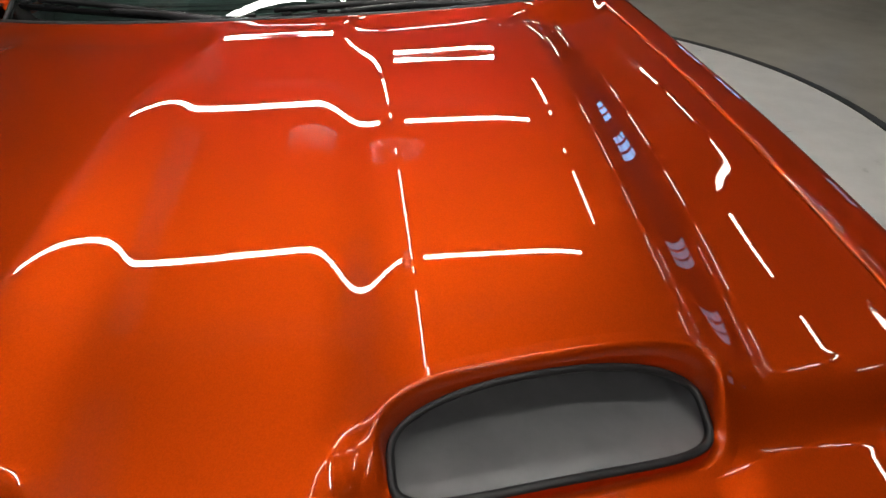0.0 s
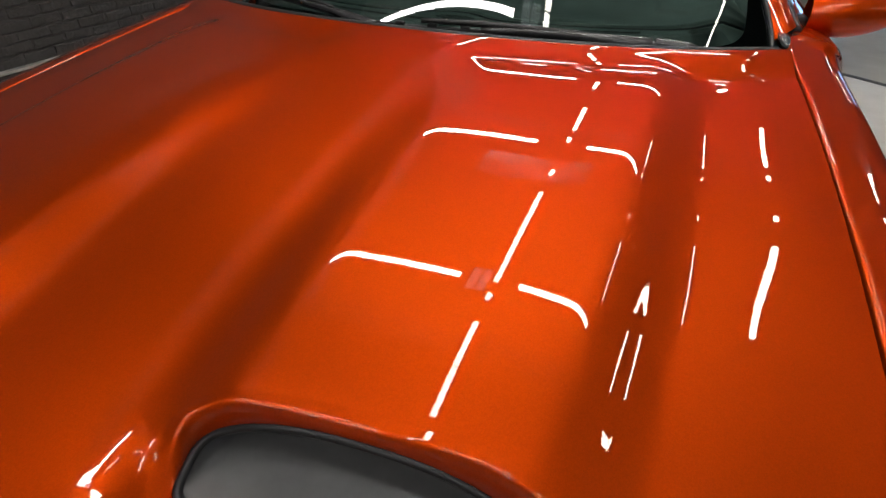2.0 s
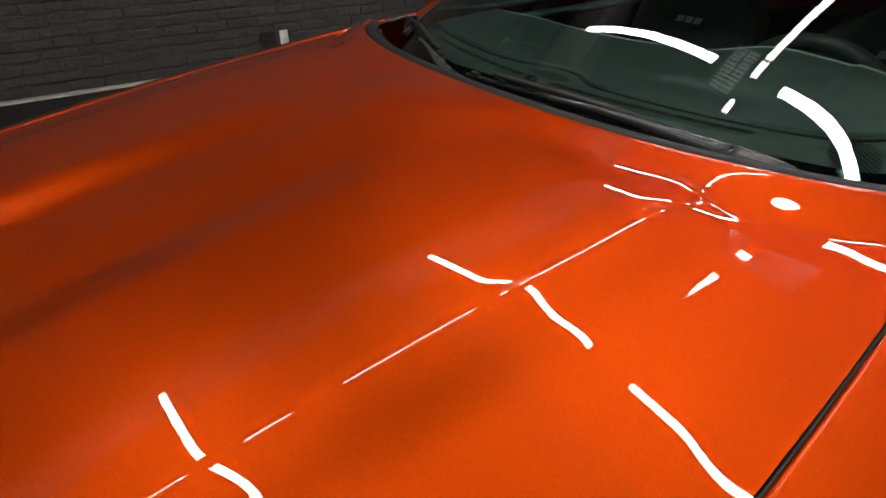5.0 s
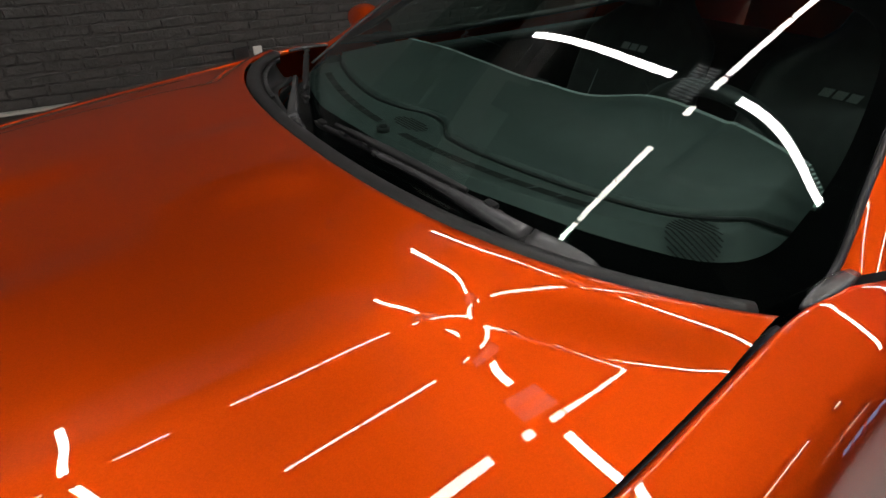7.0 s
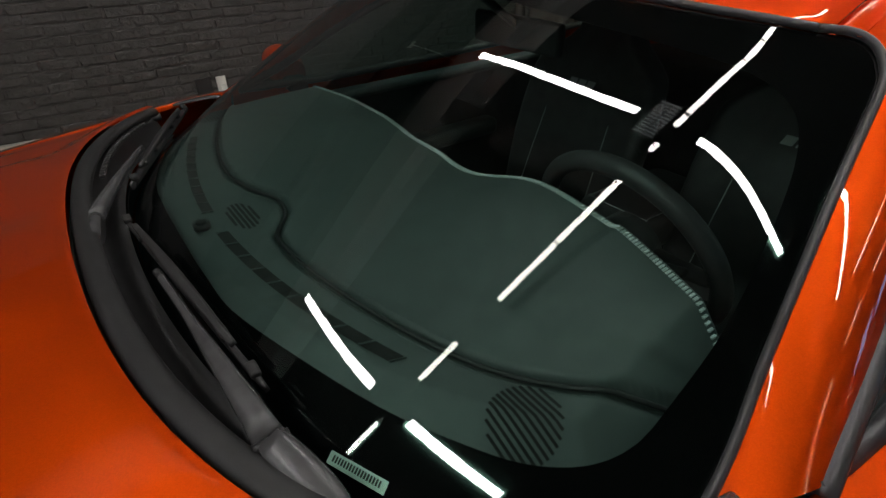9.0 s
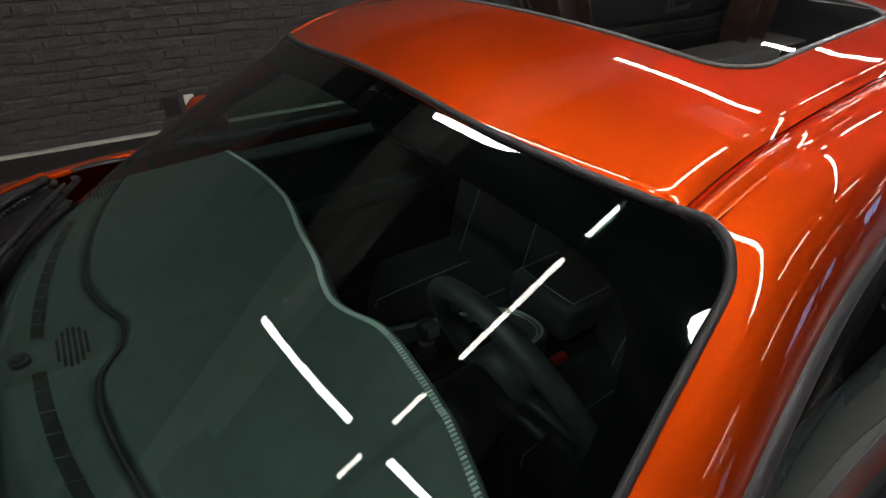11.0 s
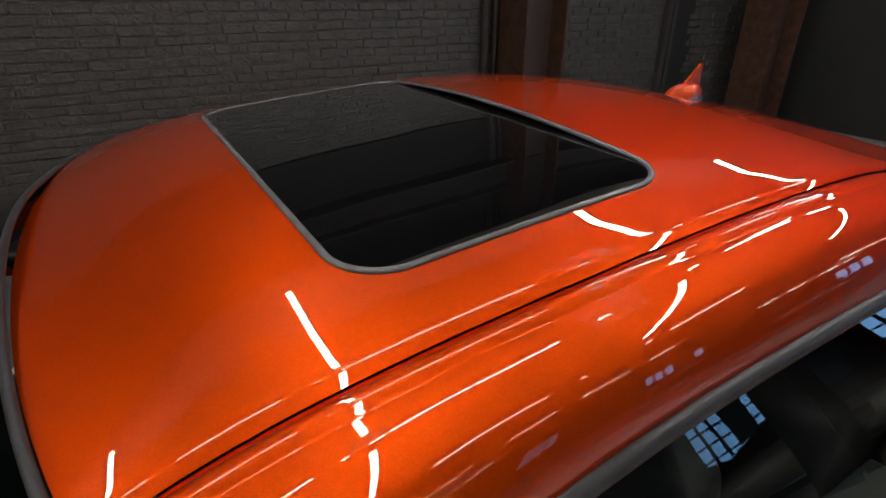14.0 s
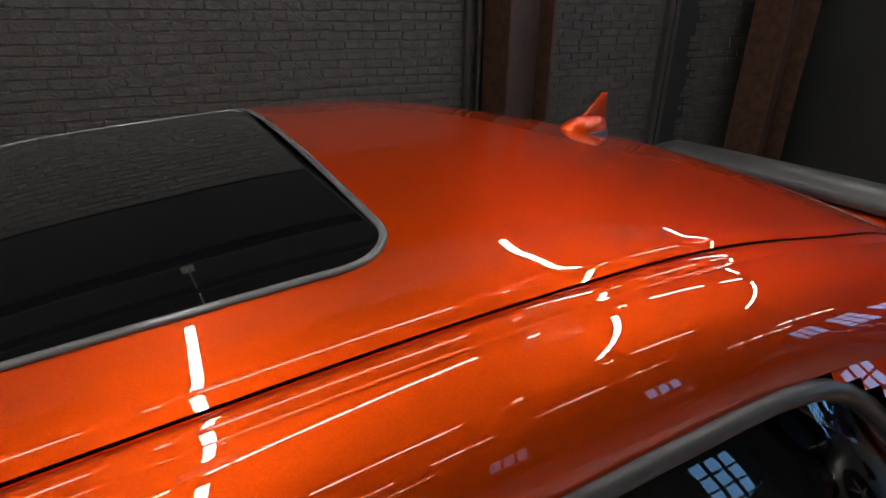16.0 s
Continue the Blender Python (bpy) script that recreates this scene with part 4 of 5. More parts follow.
def sun_loop(grow):
    """Rounded outline of the sunroof, with softly bowed ends."""
    x0, x1, y0, y1 = SUN
    r = 0.060
    corners = ((x1 - r, y1 - r, 0), (x0 + r, y1 - r, 90), (x0 + r, y0 + r, 180), (x1 - r, y0 + r, 270))
    flat = []
    for cx, cy, a0 in corners:
        for k in range(16):
            a = radians(a0 + 90 * k / 15)
            flat.append((cx + (r + grow) * math.cos(a), cy + (r + grow) * math.sin(a)))
    pts = []
    for p, q in zip(flat, flat[1:] + flat[:1]):
        n = max(1, int(math.hypot(q[0] - p[0], q[1] - p[1]) / 0.012))
        for k in range(n):
            pts.append((p[0] + (q[0] - p[0]) * k / n, p[1] + (q[1] - p[1]) * k / n))
    mid = (y0 + y1) / 2
    return [(x, y + (-0.010 if y > mid else -0.014) * (1 - (x / 0.42) ** 2) * min(1, abs(y - mid) / 0.2)) for x, y in pts]


def in_sun(x, y):
    """True inside the sunroof's opening, a finger's width within its frame."""
    x0, x1, y0, y1 = SUN
    mid = (y0 + y1) / 2
    y += (0.010 if y > mid else 0.014) * (1 - (x / 0.42) ** 2) * min(1, abs(y - mid) / 0.2)
    r = 0.060
    ox = max(0.0, abs(x - (x0 + x1) / 2) - (x1 - x0) / 2 + r)
    oy = max(0.0, abs(y - mid) - (y1 - y0) / 2 + r)
    return math.hypot(ox, oy) < r + 0.003


def roof_xy(u, v):
    t = 2 * u - 1
    x = t * 0.54
    y0 = ws_top(x)[0] + 0.006
    y = y0 + (3.86 - y0) * v
    return t * (ditch(y) - 0.007 + 0.002), y


def roof_point(u, v):
    x, y = roof_xy(u, v)
    e = max(0.0, (abs(x) - (ditch(y) - 0.02)) / 0.02)
    f = max(0.0, 1 - (y - ws_top(x)[0]) / 0.02)
    return (x, y, roof_z(x, y) - 0.008 * e * e - 0.004 * f * f)


roof = part("roof", grid(roof_point, 180, 300, skip=lambda u, v: in_sun(*roof_xy(u, v))), PAINT, car, "orange roof panel")
for side in SIDES:
    rows = []
    for k in range(90):
        y = 2.222 + 1.64 * k / 89
        d = ditch(y)
        z = roof_z(d, y)
        prof = ((-0.006, -0.007), (-0.004, -0.014), (0.0, -0.014), (0.0012, -0.0045), (0.003, -0.0020), (0.007, -0.0006), (0.011, -0.0006), (0.015, -0.0016), (0.019, -0.0032), (0.0225, -0.0052), (0.0245, -0.0066), (0.028, -0.0068))
        rows.append([(side * (d + dx), y, z + dz) for dx, dz in prof])
    part("roof_strip", loft(rows, closed=False), PAINT, roof, "narrow moulded strip beside the roof")
# sunroof: its pane is flatter across than the sheet round it
def sun_z(x, y):
    return roof_z(x, y) + 0.0025 - 0.011 * max(0.0, 1 - ((x - 0.017) / 0.417) ** 2)


pts = sun_loop(0.0)
bm = bmesh.new()
rings = []
for s in (1.0, 0.985, 0.95, 0.9, 0.8, 0.65, 0.5, 0.35, 0.2, 0.08):
    rings.append([bm.verts.new((x * s, 2.66 + (y - 2.66) * s, sun_z(x * s, 2.66 + (y - 2.66) * s))) for x, y in pts])
for a, b in zip(rings, rings[1:]):
    for k in range(len(pts)):
        bm.faces.new((a[k], a[(k + 1) % len(pts)], b[(k + 1) % len(pts)], b[k]))
bm.faces.new(rings[-1])
bmesh.ops.recalc_face_normals(bm, faces=bm.faces[:])
sunroof = part("sunroof", bm, GLASS_ROOF, car, "black glass sunroof")
part("sunroof_seal", tube([(x, y, roof_z(x, y) + 0.001) for x, y in sun_loop(0.004)], 0.0046, 10, closed=True, flat=0.7), SEAL_BRIGHT, sunroof, "grey rubber frame of the sunroof")
# antenna: a rounded foot with a thin raked fin on it
def ring_at(cy, half_l, half_w, z, n=28, p=1.0):
    out = []
    for k in range(n):
        a = 2 * math.pi * k / n
        c, q = math.cos(a), math.sin(a)
        out.append((half_w * abs(q) ** p * (1 if q > 0 else -1), cy - half_l * c, z))
    return out


AZ = roof_z(0, 3.49) - 0.002
rows = []
for k in range(9):
    a = radians(88 * k / 8)
    rows.append(ring_at(3.492 + 0.012 * math.sin(a), 0.060 * math.cos(a) ** 0.8 + 0.002, 0.030 * math.cos(a) ** 0.9 + 0.001, AZ - 0.012 * 0 + 0.034 * math.sin(a)))
antenna = part("antenna_foot", loft(rows, cap=True), PAINT, car, "orange rounded antenna foot")
rows = []
for k in range(12):
    t = k / 11
    f = 3.462 + 0.074 * t ** 0.85
    r = 3.552 - 0.004 * math.sin(3.0 * t) + (0.002 if t < 0.9 else -0.001)
    rows.append(ring_at((f + r) / 2, (r - f) / 2, 0.0085 * (1 - 0.60 * t), AZ + 0.016 + 0.062 * t, 20, 0.8))
part("antenna_fin", loft(rows, cap=True), PAINT, antenna, "thin raked orange fin")
part("antenna_base", loft([ring_at(3.492, 0.0655 * s, 0.0345 * s, roof_z(0, 3.49) + z) for s, z in ((1.0, -0.012), (1.0, 0.0005), (0.95, 0.0025), (0.8, 0.003))]), SEAL_GREY, antenna, "grey base gasket")

# rear window and spoiler
def rear_glass(u, v):
    x = (2 * u - 1) * (0.49 + 0.02 * v)
    return (x, 3.855 + 0.40 * v, roof_z(x, 3.86) - 0.006 - 0.24 * v)


part("rear_window", grid(rear_glass, 20, 8), FRIT, car, "dark rear window")
sp = []
for k in range(41):
    t = k / 40 * 2 - 1
    x = 0.80 * t
    y = 4.70 - 0.03 * t * t
    z = 1.118 + 0.006 * (1 - t * t) - 0.05 * max(0, abs(t) - 0.9) / 0.1 * 0.6
    sp.append([(x, y - 0.10, z - 0.035), (x, y - 0.07, z - 0.004), (x, y - 0.02, z + 0.012), (x, y + 0.05, z + 0.022), (x, y + 0.07, z + 0.018), (x, y + 0.06, z - 0.02), (x, y, z - 0.04)])
part("spoiler", loft(sp), SPOILER, car, "satin black rear spoiler")

# --- windscreen
WS_EDGE = [(0.716, 1.672), (0.716, 1.790), (0.682, 1.915), (0.645, 2.048), (0.619, 2.150), (0.606, 2.198), (0.592, 2.217), (0.574, 2.2265), (0.550, 2.2245), (0.520, 2.2105)]
EDGE_F = [spline((0, 0.1, 0.3, 0.5, 0.68, 0.78, 0.85, 0.91, 0.96, 1.0), [p[k] for p in WS_EDGE]) for k in range(2)]


def ws_point(u, v, sink=0.0):
    """u from -1 to 1 across, v from 0 at the cowl to 1 at the roof."""
    cy = 1.470 + 0.677 * v
    ex, ey = EDGE_F[0](v), EDGE_F[1](v)
    x = u * ex
    y = cy + (ey - cy) * (0.7 * u * u + 0.3 * u ** 4)
    return (x, y + 0.4 * sink, glass_z(x, y) - 0.9 * sink)


ws = part("windscreen", grid(lambda u, v: ws_point(2 * u - 1, v), 90, 60), GLASS_WS, car, "green-tinted curved windscreen")
ws.visible_shadow = False


INNER_BORDER = ((0.0, 1.538), (0.13, 1.540), (0.25, 1.552), (0.443, 1.612), (0.563, 1.674), (0.622, 1.724), (0.650, 1.775), (0.652, 1.83), (0.645, 1.91),
                (0.622, 2.0), (0.594, 2.075), (0.560, 2.115), (0.50, 2.125), (0.38, 2.110), (0.20, 2.090), (0.0, 2.084))


def outer_border():
    half = [ws_point(k / 24, 0.0) for k in range(25)] + [ws_point(1.0, k / 40) for k in range(1, 41)] + [ws_point(1 - k / 24, 1.0) for k in range(1, 25)]
    return [(p[0], p[1], 0.0) for p in half]


def frit_mesh():
    """Black print from the glass edge to its inner border, just under the glass."""
    a = even(outer_border(), 110)
    b = even(through_points([(x, y, 0.0) for x, y in INNER_BORDER], 200), 110)
    loops = []
    for t in (0.0, 0.2, 0.4, 0.6, 0.8, 1.0):
        half = [(p[0] + (q[0] - p[0]) * t, p[1] + (q[1] - p[1]) * t) for p, q in zip(a, b)]
        ring = half + [(-x, y) for x, y in half[-2:0:-1]]
        loops.append([(x, y, glass_z(x, y) - 0.0035) for x, y in ring])
    return loft(loops)


part("black_border", frit_mesh(), FRIT, ws, "black printed border of the glass")
# seal along pillar and roof edge
for side in SIDES:
    line = [(side * f[0], f[1], glass_z(*f)) for f in [[EDGE_F[k](0.06 + 0.94 * i / 60) for k in range(2)] for i in range(61)]]
    part("pillar_seal", tube([(x + side * 0.002, y + 0.001, z + 0.003) for x, y, z in line], 0.0052, 8), SEAL_GREY, ws, "grey rubber seal")
part("roof_seal", tube([(x, ws_top(x)[0] + 0.001, glass_z(x, ws_top(x)[0]) + 0.003) for x in [-0.522 + 1.044 * k / 60 for k in range(61)]], 0.0052, 8), SEAL_GREY, ws, "grey rubber seal")


# --- cowl and wipers
def cowl(u, v):
    x = (2 * u - 1) * 0.725
    y0, z0 = hood_rear(x)
    g = ws_point((2 * u - 1) * 0.985, 0.0)
    y1 = max(g[1] + 0.004, y0 + 0.050)
    z1 = glass_z(x, y1) + 0.003
    dip = 0.030 * math.sin(math.pi * min(1, v * 1.15)) + (0.03 if v == 0 else 0)
    return (x, y0 - 0.01 + (y1 - y0 + 0.01) * v, z0 - 0.012 + (z1 - z0 + 0.012) * v - dip)


cowl_panel = part("cowl_panel", grid(cowl, 90, 12), PLASTIC, car, "black plastic cowl panel")
part("cowl_seal", tube([(x, hood_rear(x)[0] + 0.018, hood_rear(x)[1] - 0.013) for x in [-0.70 + 1.40 * k / 80 for k in range(81)]], 0.0165, 12, flat=0.65), PLASTIC, cowl_panel, "black rubber lip behind the hood")
for k in range(22):
    x = -0.62 + 0.0145 * k
    y = hood_rear(x)[0] + 0.046
    part("cowl_slot", boxed(x - 0.004, x + 0.004, y - 0.006, y + 0.006, hood_rear(x)[1] - 0.026, hood_rear(x)[1] - 0.018, bevel=0.002), RUBBER, cowl_panel)


def flat_bar(points, widths, heights):
    """A bar of soft rectangular section along points, with its flat side up."""
    loops = []
    n = len(points)
    for i, p in enumerate(points):
        a, b = Vector(points[max(i - 1, 0)]), Vector(points[min(i + 1, n - 1)])
        d = (b - a).normalized()
        side = d.cross(Vector((0, -0.35, 1))).normalized()
        up = side.cross(d).normalized()
        w, h = widths[i] / 2, heights[i] / 2
        loops.append([tuple(Vector(p) + side * (w * u) + up * (h * v)) for u, v in ((-1, -1), (-1, 0.35), (-0.72, 0.92), (-0.3, 1), (0.3, 1), (0.72, 0.92), (1, 0.35), (1, -1))])
    bm = loft(loops)
    bm.verts.ensure_lookup_table()
    bm.faces.new([bm.verts[k] for k in range(8)][::-1])
    bm.faces.new([bm.verts[len(bm.verts) - 8 + k] for k in range(8)])
    return bm


def wiper(pivot, joint, end, tip_a, tip_b):
    """A pressed arm from its pivot cover over the joint to the blade, which lies beside it."""
    w = part("wiper", flat_bar(through_points([pivot, tuple((p + q) / 2 for p, q in zip(pivot, joint)), joint], 8), [0.020, 0.027, 0.031, 0.033, 0.034, 0.034, 0.033, 0.032, 0.031], [0.010, 0.018, 0.022, 0.023, 0.023, 0.022, 0.021, 0.020, 0.019]), WIPER_ARM, car, "satin black windscreen wiper")
    gap = [joint[k] + (end[k] - joint[k]) * 0.015 for k in range(3)]
    arm = [tuple(gap[k] + (end[k] - gap[k]) * i / 14 + (0.004 * math.sin(math.pi * i / 14) if k == 2 else 0) for k in range(3)) for i in range(15)]
    part("arm", flat_bar(arm, [0.029 - 0.019 * min(1, i / 9) for i in range(15)], [0.018 - 0.009 * i / 14 for i in range(15)]), WIPER_ARM, w, "satin black tapered wiper arm")
    part("joint_pin", tube([tuple(Vector(joint) + Vector((0, 0.017, 0.0))), tuple(Vector(joint) + Vector((0, -0.017, 0.0)))], 0.005, 10), DARK_METAL, w)
    bl = [tuple(tip_a[k] + (tip_b[k] - tip_a[k]) * i / 20 for k in range(3)) for i in range(21)]
    part("blade", flat_bar([(x, y, z - 0.004) for x, y, z in bl], [0.005] + [0.008] * 19 + [0.005], [0.012] * 21), RUBBER, w, "black rubber blade")
    part("yoke", flat_bar([(x, y, z + 0.007 + 0.006 * math.sin(math.pi * (i + 3) / 20)) for i, (x, y, z) in list(enumerate(bl))[3:18]], [0.008 + 0.006 * math.sin(math.pi * i / 14) for i in range(15)], [0.008] * 15), PLASTIC, w, "black blade yoke")
    for k in (1, 4, 7, 13, 16, 19):
        x, y, z = bl[k]
        part("clip", boxed(x - 0.011, x + 0.011, y - 0.006, y + 0.006, z + 0.000, z + 0.0085, bevel=0.003), PLASTIC, w)
    return w


wiper((0.556, 1.538, 1.048), (0.463, 1.514, 1.060), (0.110, 1.488, 1.060), (-0.100, 1.478, 1.056), (0.392, 1.533, 1.058))
wiper((-0.02, 1.418, 1.050), (-0.115, 1.436, 1.058), (-0.375, 1.556, 1.066), (-0.63, 1.700, 1.060), (-0.215, 1.508, 1.058))
# identity strip under the glass, its characters as bars
def strip_box(a0, a1, b0, b1, lift):
    bm = bmesh.new()
    vs = []
    for a, b in ((a0, b0), (a1, b0), (a1, b1), (a0, b1)):
        x = 0.496 + a * 0.90 - b * 0.43
        y = 1.5755 + a * 0.43 + b * 0.90
        vs.append(bm.verts.new((x, y, glass_z(x, y) - 0.0022 + lift)))
    bm.faces.new(vs)
    return bm


strip = part("plate_strip", strip_box(-0.034, 0.034, -0.0055, 0.0055, 0.0), PLATE_GREEN, car, "pale green strip with small dark characters", smooth=False)
for k in range(17):
    part("character", strip_box(-0.029 + k * 0.0034, -0.0268 + k * 0.0034, -0.0028, 0.0028, 0.0008), INK, strip, smooth=False)

# --- dashboard
# the rear edge: its place along the car and its height, with a raised hood over the dials
DASH_REAR = spline((-0.70, -0.45, -0.30, -0.20, -0.12, 0.02, 0.10, 0.16, 0.22, 0.29, 0.36, 0.46, 0.58, 0.66, 0.70), (2.02, 2.062, 2.073, 2.058, 2.04, 2.017, 1.995, 1.984, 1.986, 1.999, 1.997, 1.986, 1.952, 1.925, 1.90))
DASH_EDGE = spline((-0.70, -0.45, -0.30, -0.12, 0.02, 0.16, 0.29, 0.42, 0.58, 0.66, 0.70), (1.052, 1.050, 1.042, 1.050, 1.062, 1.080, 1.109, 1.108, 1.096, 1.086, 1.080))


def dash_z(x, y):
    z = 1.040 + 0.006 * math.cos(x * 2)
    z += (DASH_EDGE(x) - z) * ss((y - 1.72) / (DASH_REAR(x) - 1.72))
    z -= 0.07 * max(0.0, abs(x) - 0.60) / 0.1
    # soft pad before the driver
    z += 0.005 * ss((x - 0.445) / 0.018) * ss((y - 1.803 - 0.6 * max(0.0, x - 0.52)) / 0.014)
    return z


def dash_top(x, y):
    return min(dash_z(x, y), glass_z(x, y) - 0.016)


DASH_FRONT = lambda x: 1.490 + 0.16 * x * x + 0.35 * x ** 4
GROOVE = spline((-0.70, -0.54, -0.36, -0.19, -0.09, -0.03, 0.03, 0.10, 0.28, 0.46, 0.57, 0.66), (1.84, 1.755, 1.695, 1.667, 1.68, 1.702, 1.695, 1.656, 1.672, 1.721, 1.78, 1.86))


def dash_point(u, v):
    x = (2 * u - 1) * 0.69
    y0, y1 = DASH_FRONT(x), DASH_REAR(x)
    if v <= 0.86:
        t = v / 0.86
        y = y0 + (y1 - y0) * t
        z = dash_z(x, y)
        g = abs(y - GROOVE(x))
        if g < 0.010:
            z -= 0.013 * (1 - g / 0.010)
        elif y > GROOVE(x):
            z += 0.004
        return (x, y, min(z, glass_z(x, y) - 0.016))
    t = (v - 0.86) / 0.14
    z = dash_z(x, y1) + 0.004
    return (x, y1 + 0.012 * math.sin(t * math.pi * 0.5) + 0.04 * t * t, z - 0.008 * t - 0.24 * t * t)


dash = part("dashboard", grid(dash_point, 220, 170), DASH, car, "dark soft-touch dashboard with stitched edge")
part("dash_joint", tube([(x, GROOVE(x), dash_top(x, GROOVE(x)) - 0.0015) for x in [-0.66 + 1.32 * k / 120 for k in range(121)]], 0.0034, 6), DASH_DARK, dash, "dark joint between two dashboard skins")
bm = bmesh.new()
for k in range(230):
    x = -0.62 + 1.26 * k / 230
    y = DASH_REAR(x) - 0.008
    z = dash_z(x, y) + 0.0045
    box(bm, x - 0.0016, x + 0.0016, y - 0.004, y + 0.004, z - 0.001, z + 0.0012)
tagged(part("stitching", bm, STITCH, dash, "pale stitching along the edge", smooth=False), kind="stuff")


def on_dash(x, y, h=0.001):
    return (x, y, dash_top(x, y) + h)


# defroster vents with thin ribs
for x0, x1, n in ((-0.43, -0.045, 10), (0.035, 0.43, 9)):
    mid = [x0 + (x1 - x0) * k / 24 for k in range(25)]
    vy = lambda x: 1.592 + 0.40 * x * x
    part("vent_slot", loft([[on_dash(x, vy(x) - 0.0085, 0.0015), on_dash(x, vy(x) + 0.0085, 0.0015)] for x in mid], closed=False), CARPET, dash, "dark defroster slot")
    for k in range(n + 1):
        x = x0 + (x1 - x0) * k / n
        part("vent_rib", tube([on_dash(x - 0.003, vy(x) - 0.009, 0.002), on_dash(x + 0.003, vy(x) + 0.009, 0.002)], 0.0010, 6), DASH, dash)
sens = part("sensor", tube([on_dash(0.0, 1.572, -0.002), on_dash(0.0, 1.572, 0.010)], 0.013, 20), DASH_DARK, dash, "round black light sensor")
part("sensor_cap", tube([on_dash(0.0, 1.572, 0.010), on_dash(0.0, 1.572, 0.014)], [0.010, 0.006], 20), RUBBER, sens)


# speaker grilles: rows of slots
def grille(cx, cy, rx, ry, n):
    bm = bmesh.new()
    for k in range(n):
        q = -1 + 2 * (k + 0.5) / n
        half = rx * math.sqrt(max(0.0, 1 - q * q))
        steps = max(3, int(half / 0.004))
        y = cy + q * ry
        line = []
        for j in range(steps + 1):
            x = cx - half + 2 * half * j / steps
            line.append([bm.verts.new((x, y + e * ry / n * 0.60, dash_top(x, y) + 0.0012)) for e in (-1, 1)])
        for (a, b), (c, d) in zip(line, line[1:]):
            bm.faces.new((a, c, d, b))
    return tagged(part("speaker_grille", bm, CARPET, dash, "dark slotted speaker grille", smooth=False), kind="stuff")


grille(0.568, 1.724, 0.038, 0.037, 12)
grille(0.0, 1.635, 0.050, 0.022, 6)
grille(-0.565, 1.728, 0.048, 0.046, 12)

# lower dash, console, seats, wheel
part("lower_dash", boxed(-0.70, 0.70, 1.78, 1.975, 0.45, 0.98, bevel=0.03), DASH_DARK, car, "black lower dashboard")
part("cabin_floor", boxed(-0.72, 0.72, 1.5, 3.6, 0.30, 0.36), CARPET, car, smooth=False)
for side in SIDES:
    panel = part("door_panel", boxed(side * 0.74 - 0.03, side * 0.74 + 0.03, 1.80, 3.35, 0.4, 0.985, bevel=0.02), LEATHER, car, "black inner door panel")
    part("armrest", boxed(side * 0.70 - 0.05, side * 0.70 + 0.05, 2.1, 2.75, 0.74, 0.80, bevel=0.02), DASH, panel)
    part("door_sill_pad", boxed(side * 0.70 - 0.035, side * 0.70 + 0.035, 1.96, 3.2, 0.975, 1.0, bevel=0.012), DASH, panel)
# centre console: tapers rearwards between the seats, with a bright frame round the cup holders
console = part("centre_console", boxed(-0.135, 0.135, 1.95, 2.95, 0.36, 0.60, bevel=0.03), DASH_DARK, car, "black centre console")
LEFT_EDGE = [(-0.186, 2.10), (-0.180, 2.165), (-0.126, 2.344), (-0.098, 2.44), (-0.076, 2.50), (-0.045, 2.545), (0.0, 2.568), (0.045, 2.572), (0.076, 2.556), (0.090, 2.52), (0.095, 2.45), (0.100, 2.37), (0.112, 2.28), (0.150, 2.165), (0.156, 2.10)]
edge_line = [(p[0], p[1]) for p in through_points([(a, b, 0) for a, b in LEFT_EDGE], 84)]
part("console_skin", loft([[(x * 1.10, y + 0.012 * ss((y - 2.4) / 0.15), 0.40) for x, y in edge_line], [(x * 1.10, y + 0.012 * ss((y - 2.4) / 0.15), 0.652) for x, y in edge_line], [(x * 1.04, y + 0.004 * ss((y - 2.4) / 0.15), 0.664) for x, y in edge_line], [(x, y, 0.660) for x, y in edge_line]], closed=False), LEATHER, console, "black leather side of the console")
CUPS = ((-0.024, 2.424, 0.037), (0.048, 2.488, 0.034))
bm = bmesh.new()
rings = [[(x * 0.985, y) for x, y in edge_line]] + [[(cx + r * math.cos(2 * math.pi * k / 40), cy + r * math.sin(2 * math.pi * k / 40)) for k in range(40)] for cx, cy, r in CUPS]
for ring in rings:
    vs = [bm.verts.new((x, y, 0.658)) for x, y in ring]
    for a, b in zip(vs, vs[1:] + vs[:1]):
        bm.edges.new((a, b))
bmesh.ops.triangle_fill(bm, use_beauty=True, edges=bm.edges[:])
part("console_plate", bm, DARK_SATIN, console, "dark satin plate with two cup holders", smooth=False)
for off, r in ((1.0, 0.0042), (0.945, 0.0024)):
    part("console_trim", tube([(x * off, y - (1 - off) * 0.25 * ss((y - 2.4) / 0.15), 0.663) for x, y in edge_line], r, 8), SILVER, console, "satin chrome trim line")
for cx, cy, r in CUPS:
    ringed = [[(cx + q * math.cos(2 * math.pi * k / 40), cy + q * math.sin(2 * math.pi * k / 40), z) for k in range(40)] for q, z in ((r + 0.002, 0.6585), (r, 0.6605), (r - 0.003, 0.655), (r - 0.004, 0.61), (0.004, 0.608))]
    part("cup_holder", loft(ringed, cap=True), RUBBER, console, "round black cup holder")
    part("cup_lip", tube([(cx + (r - 0.003) * math.cos(a), cy + (r - 0.003) * math.sin(a), 0.645) for a in [0.4 + 2.4 * k / 20 for k in range(21)]], 0.0012, 6), SILVER, console, "bright lip in the cup holder")
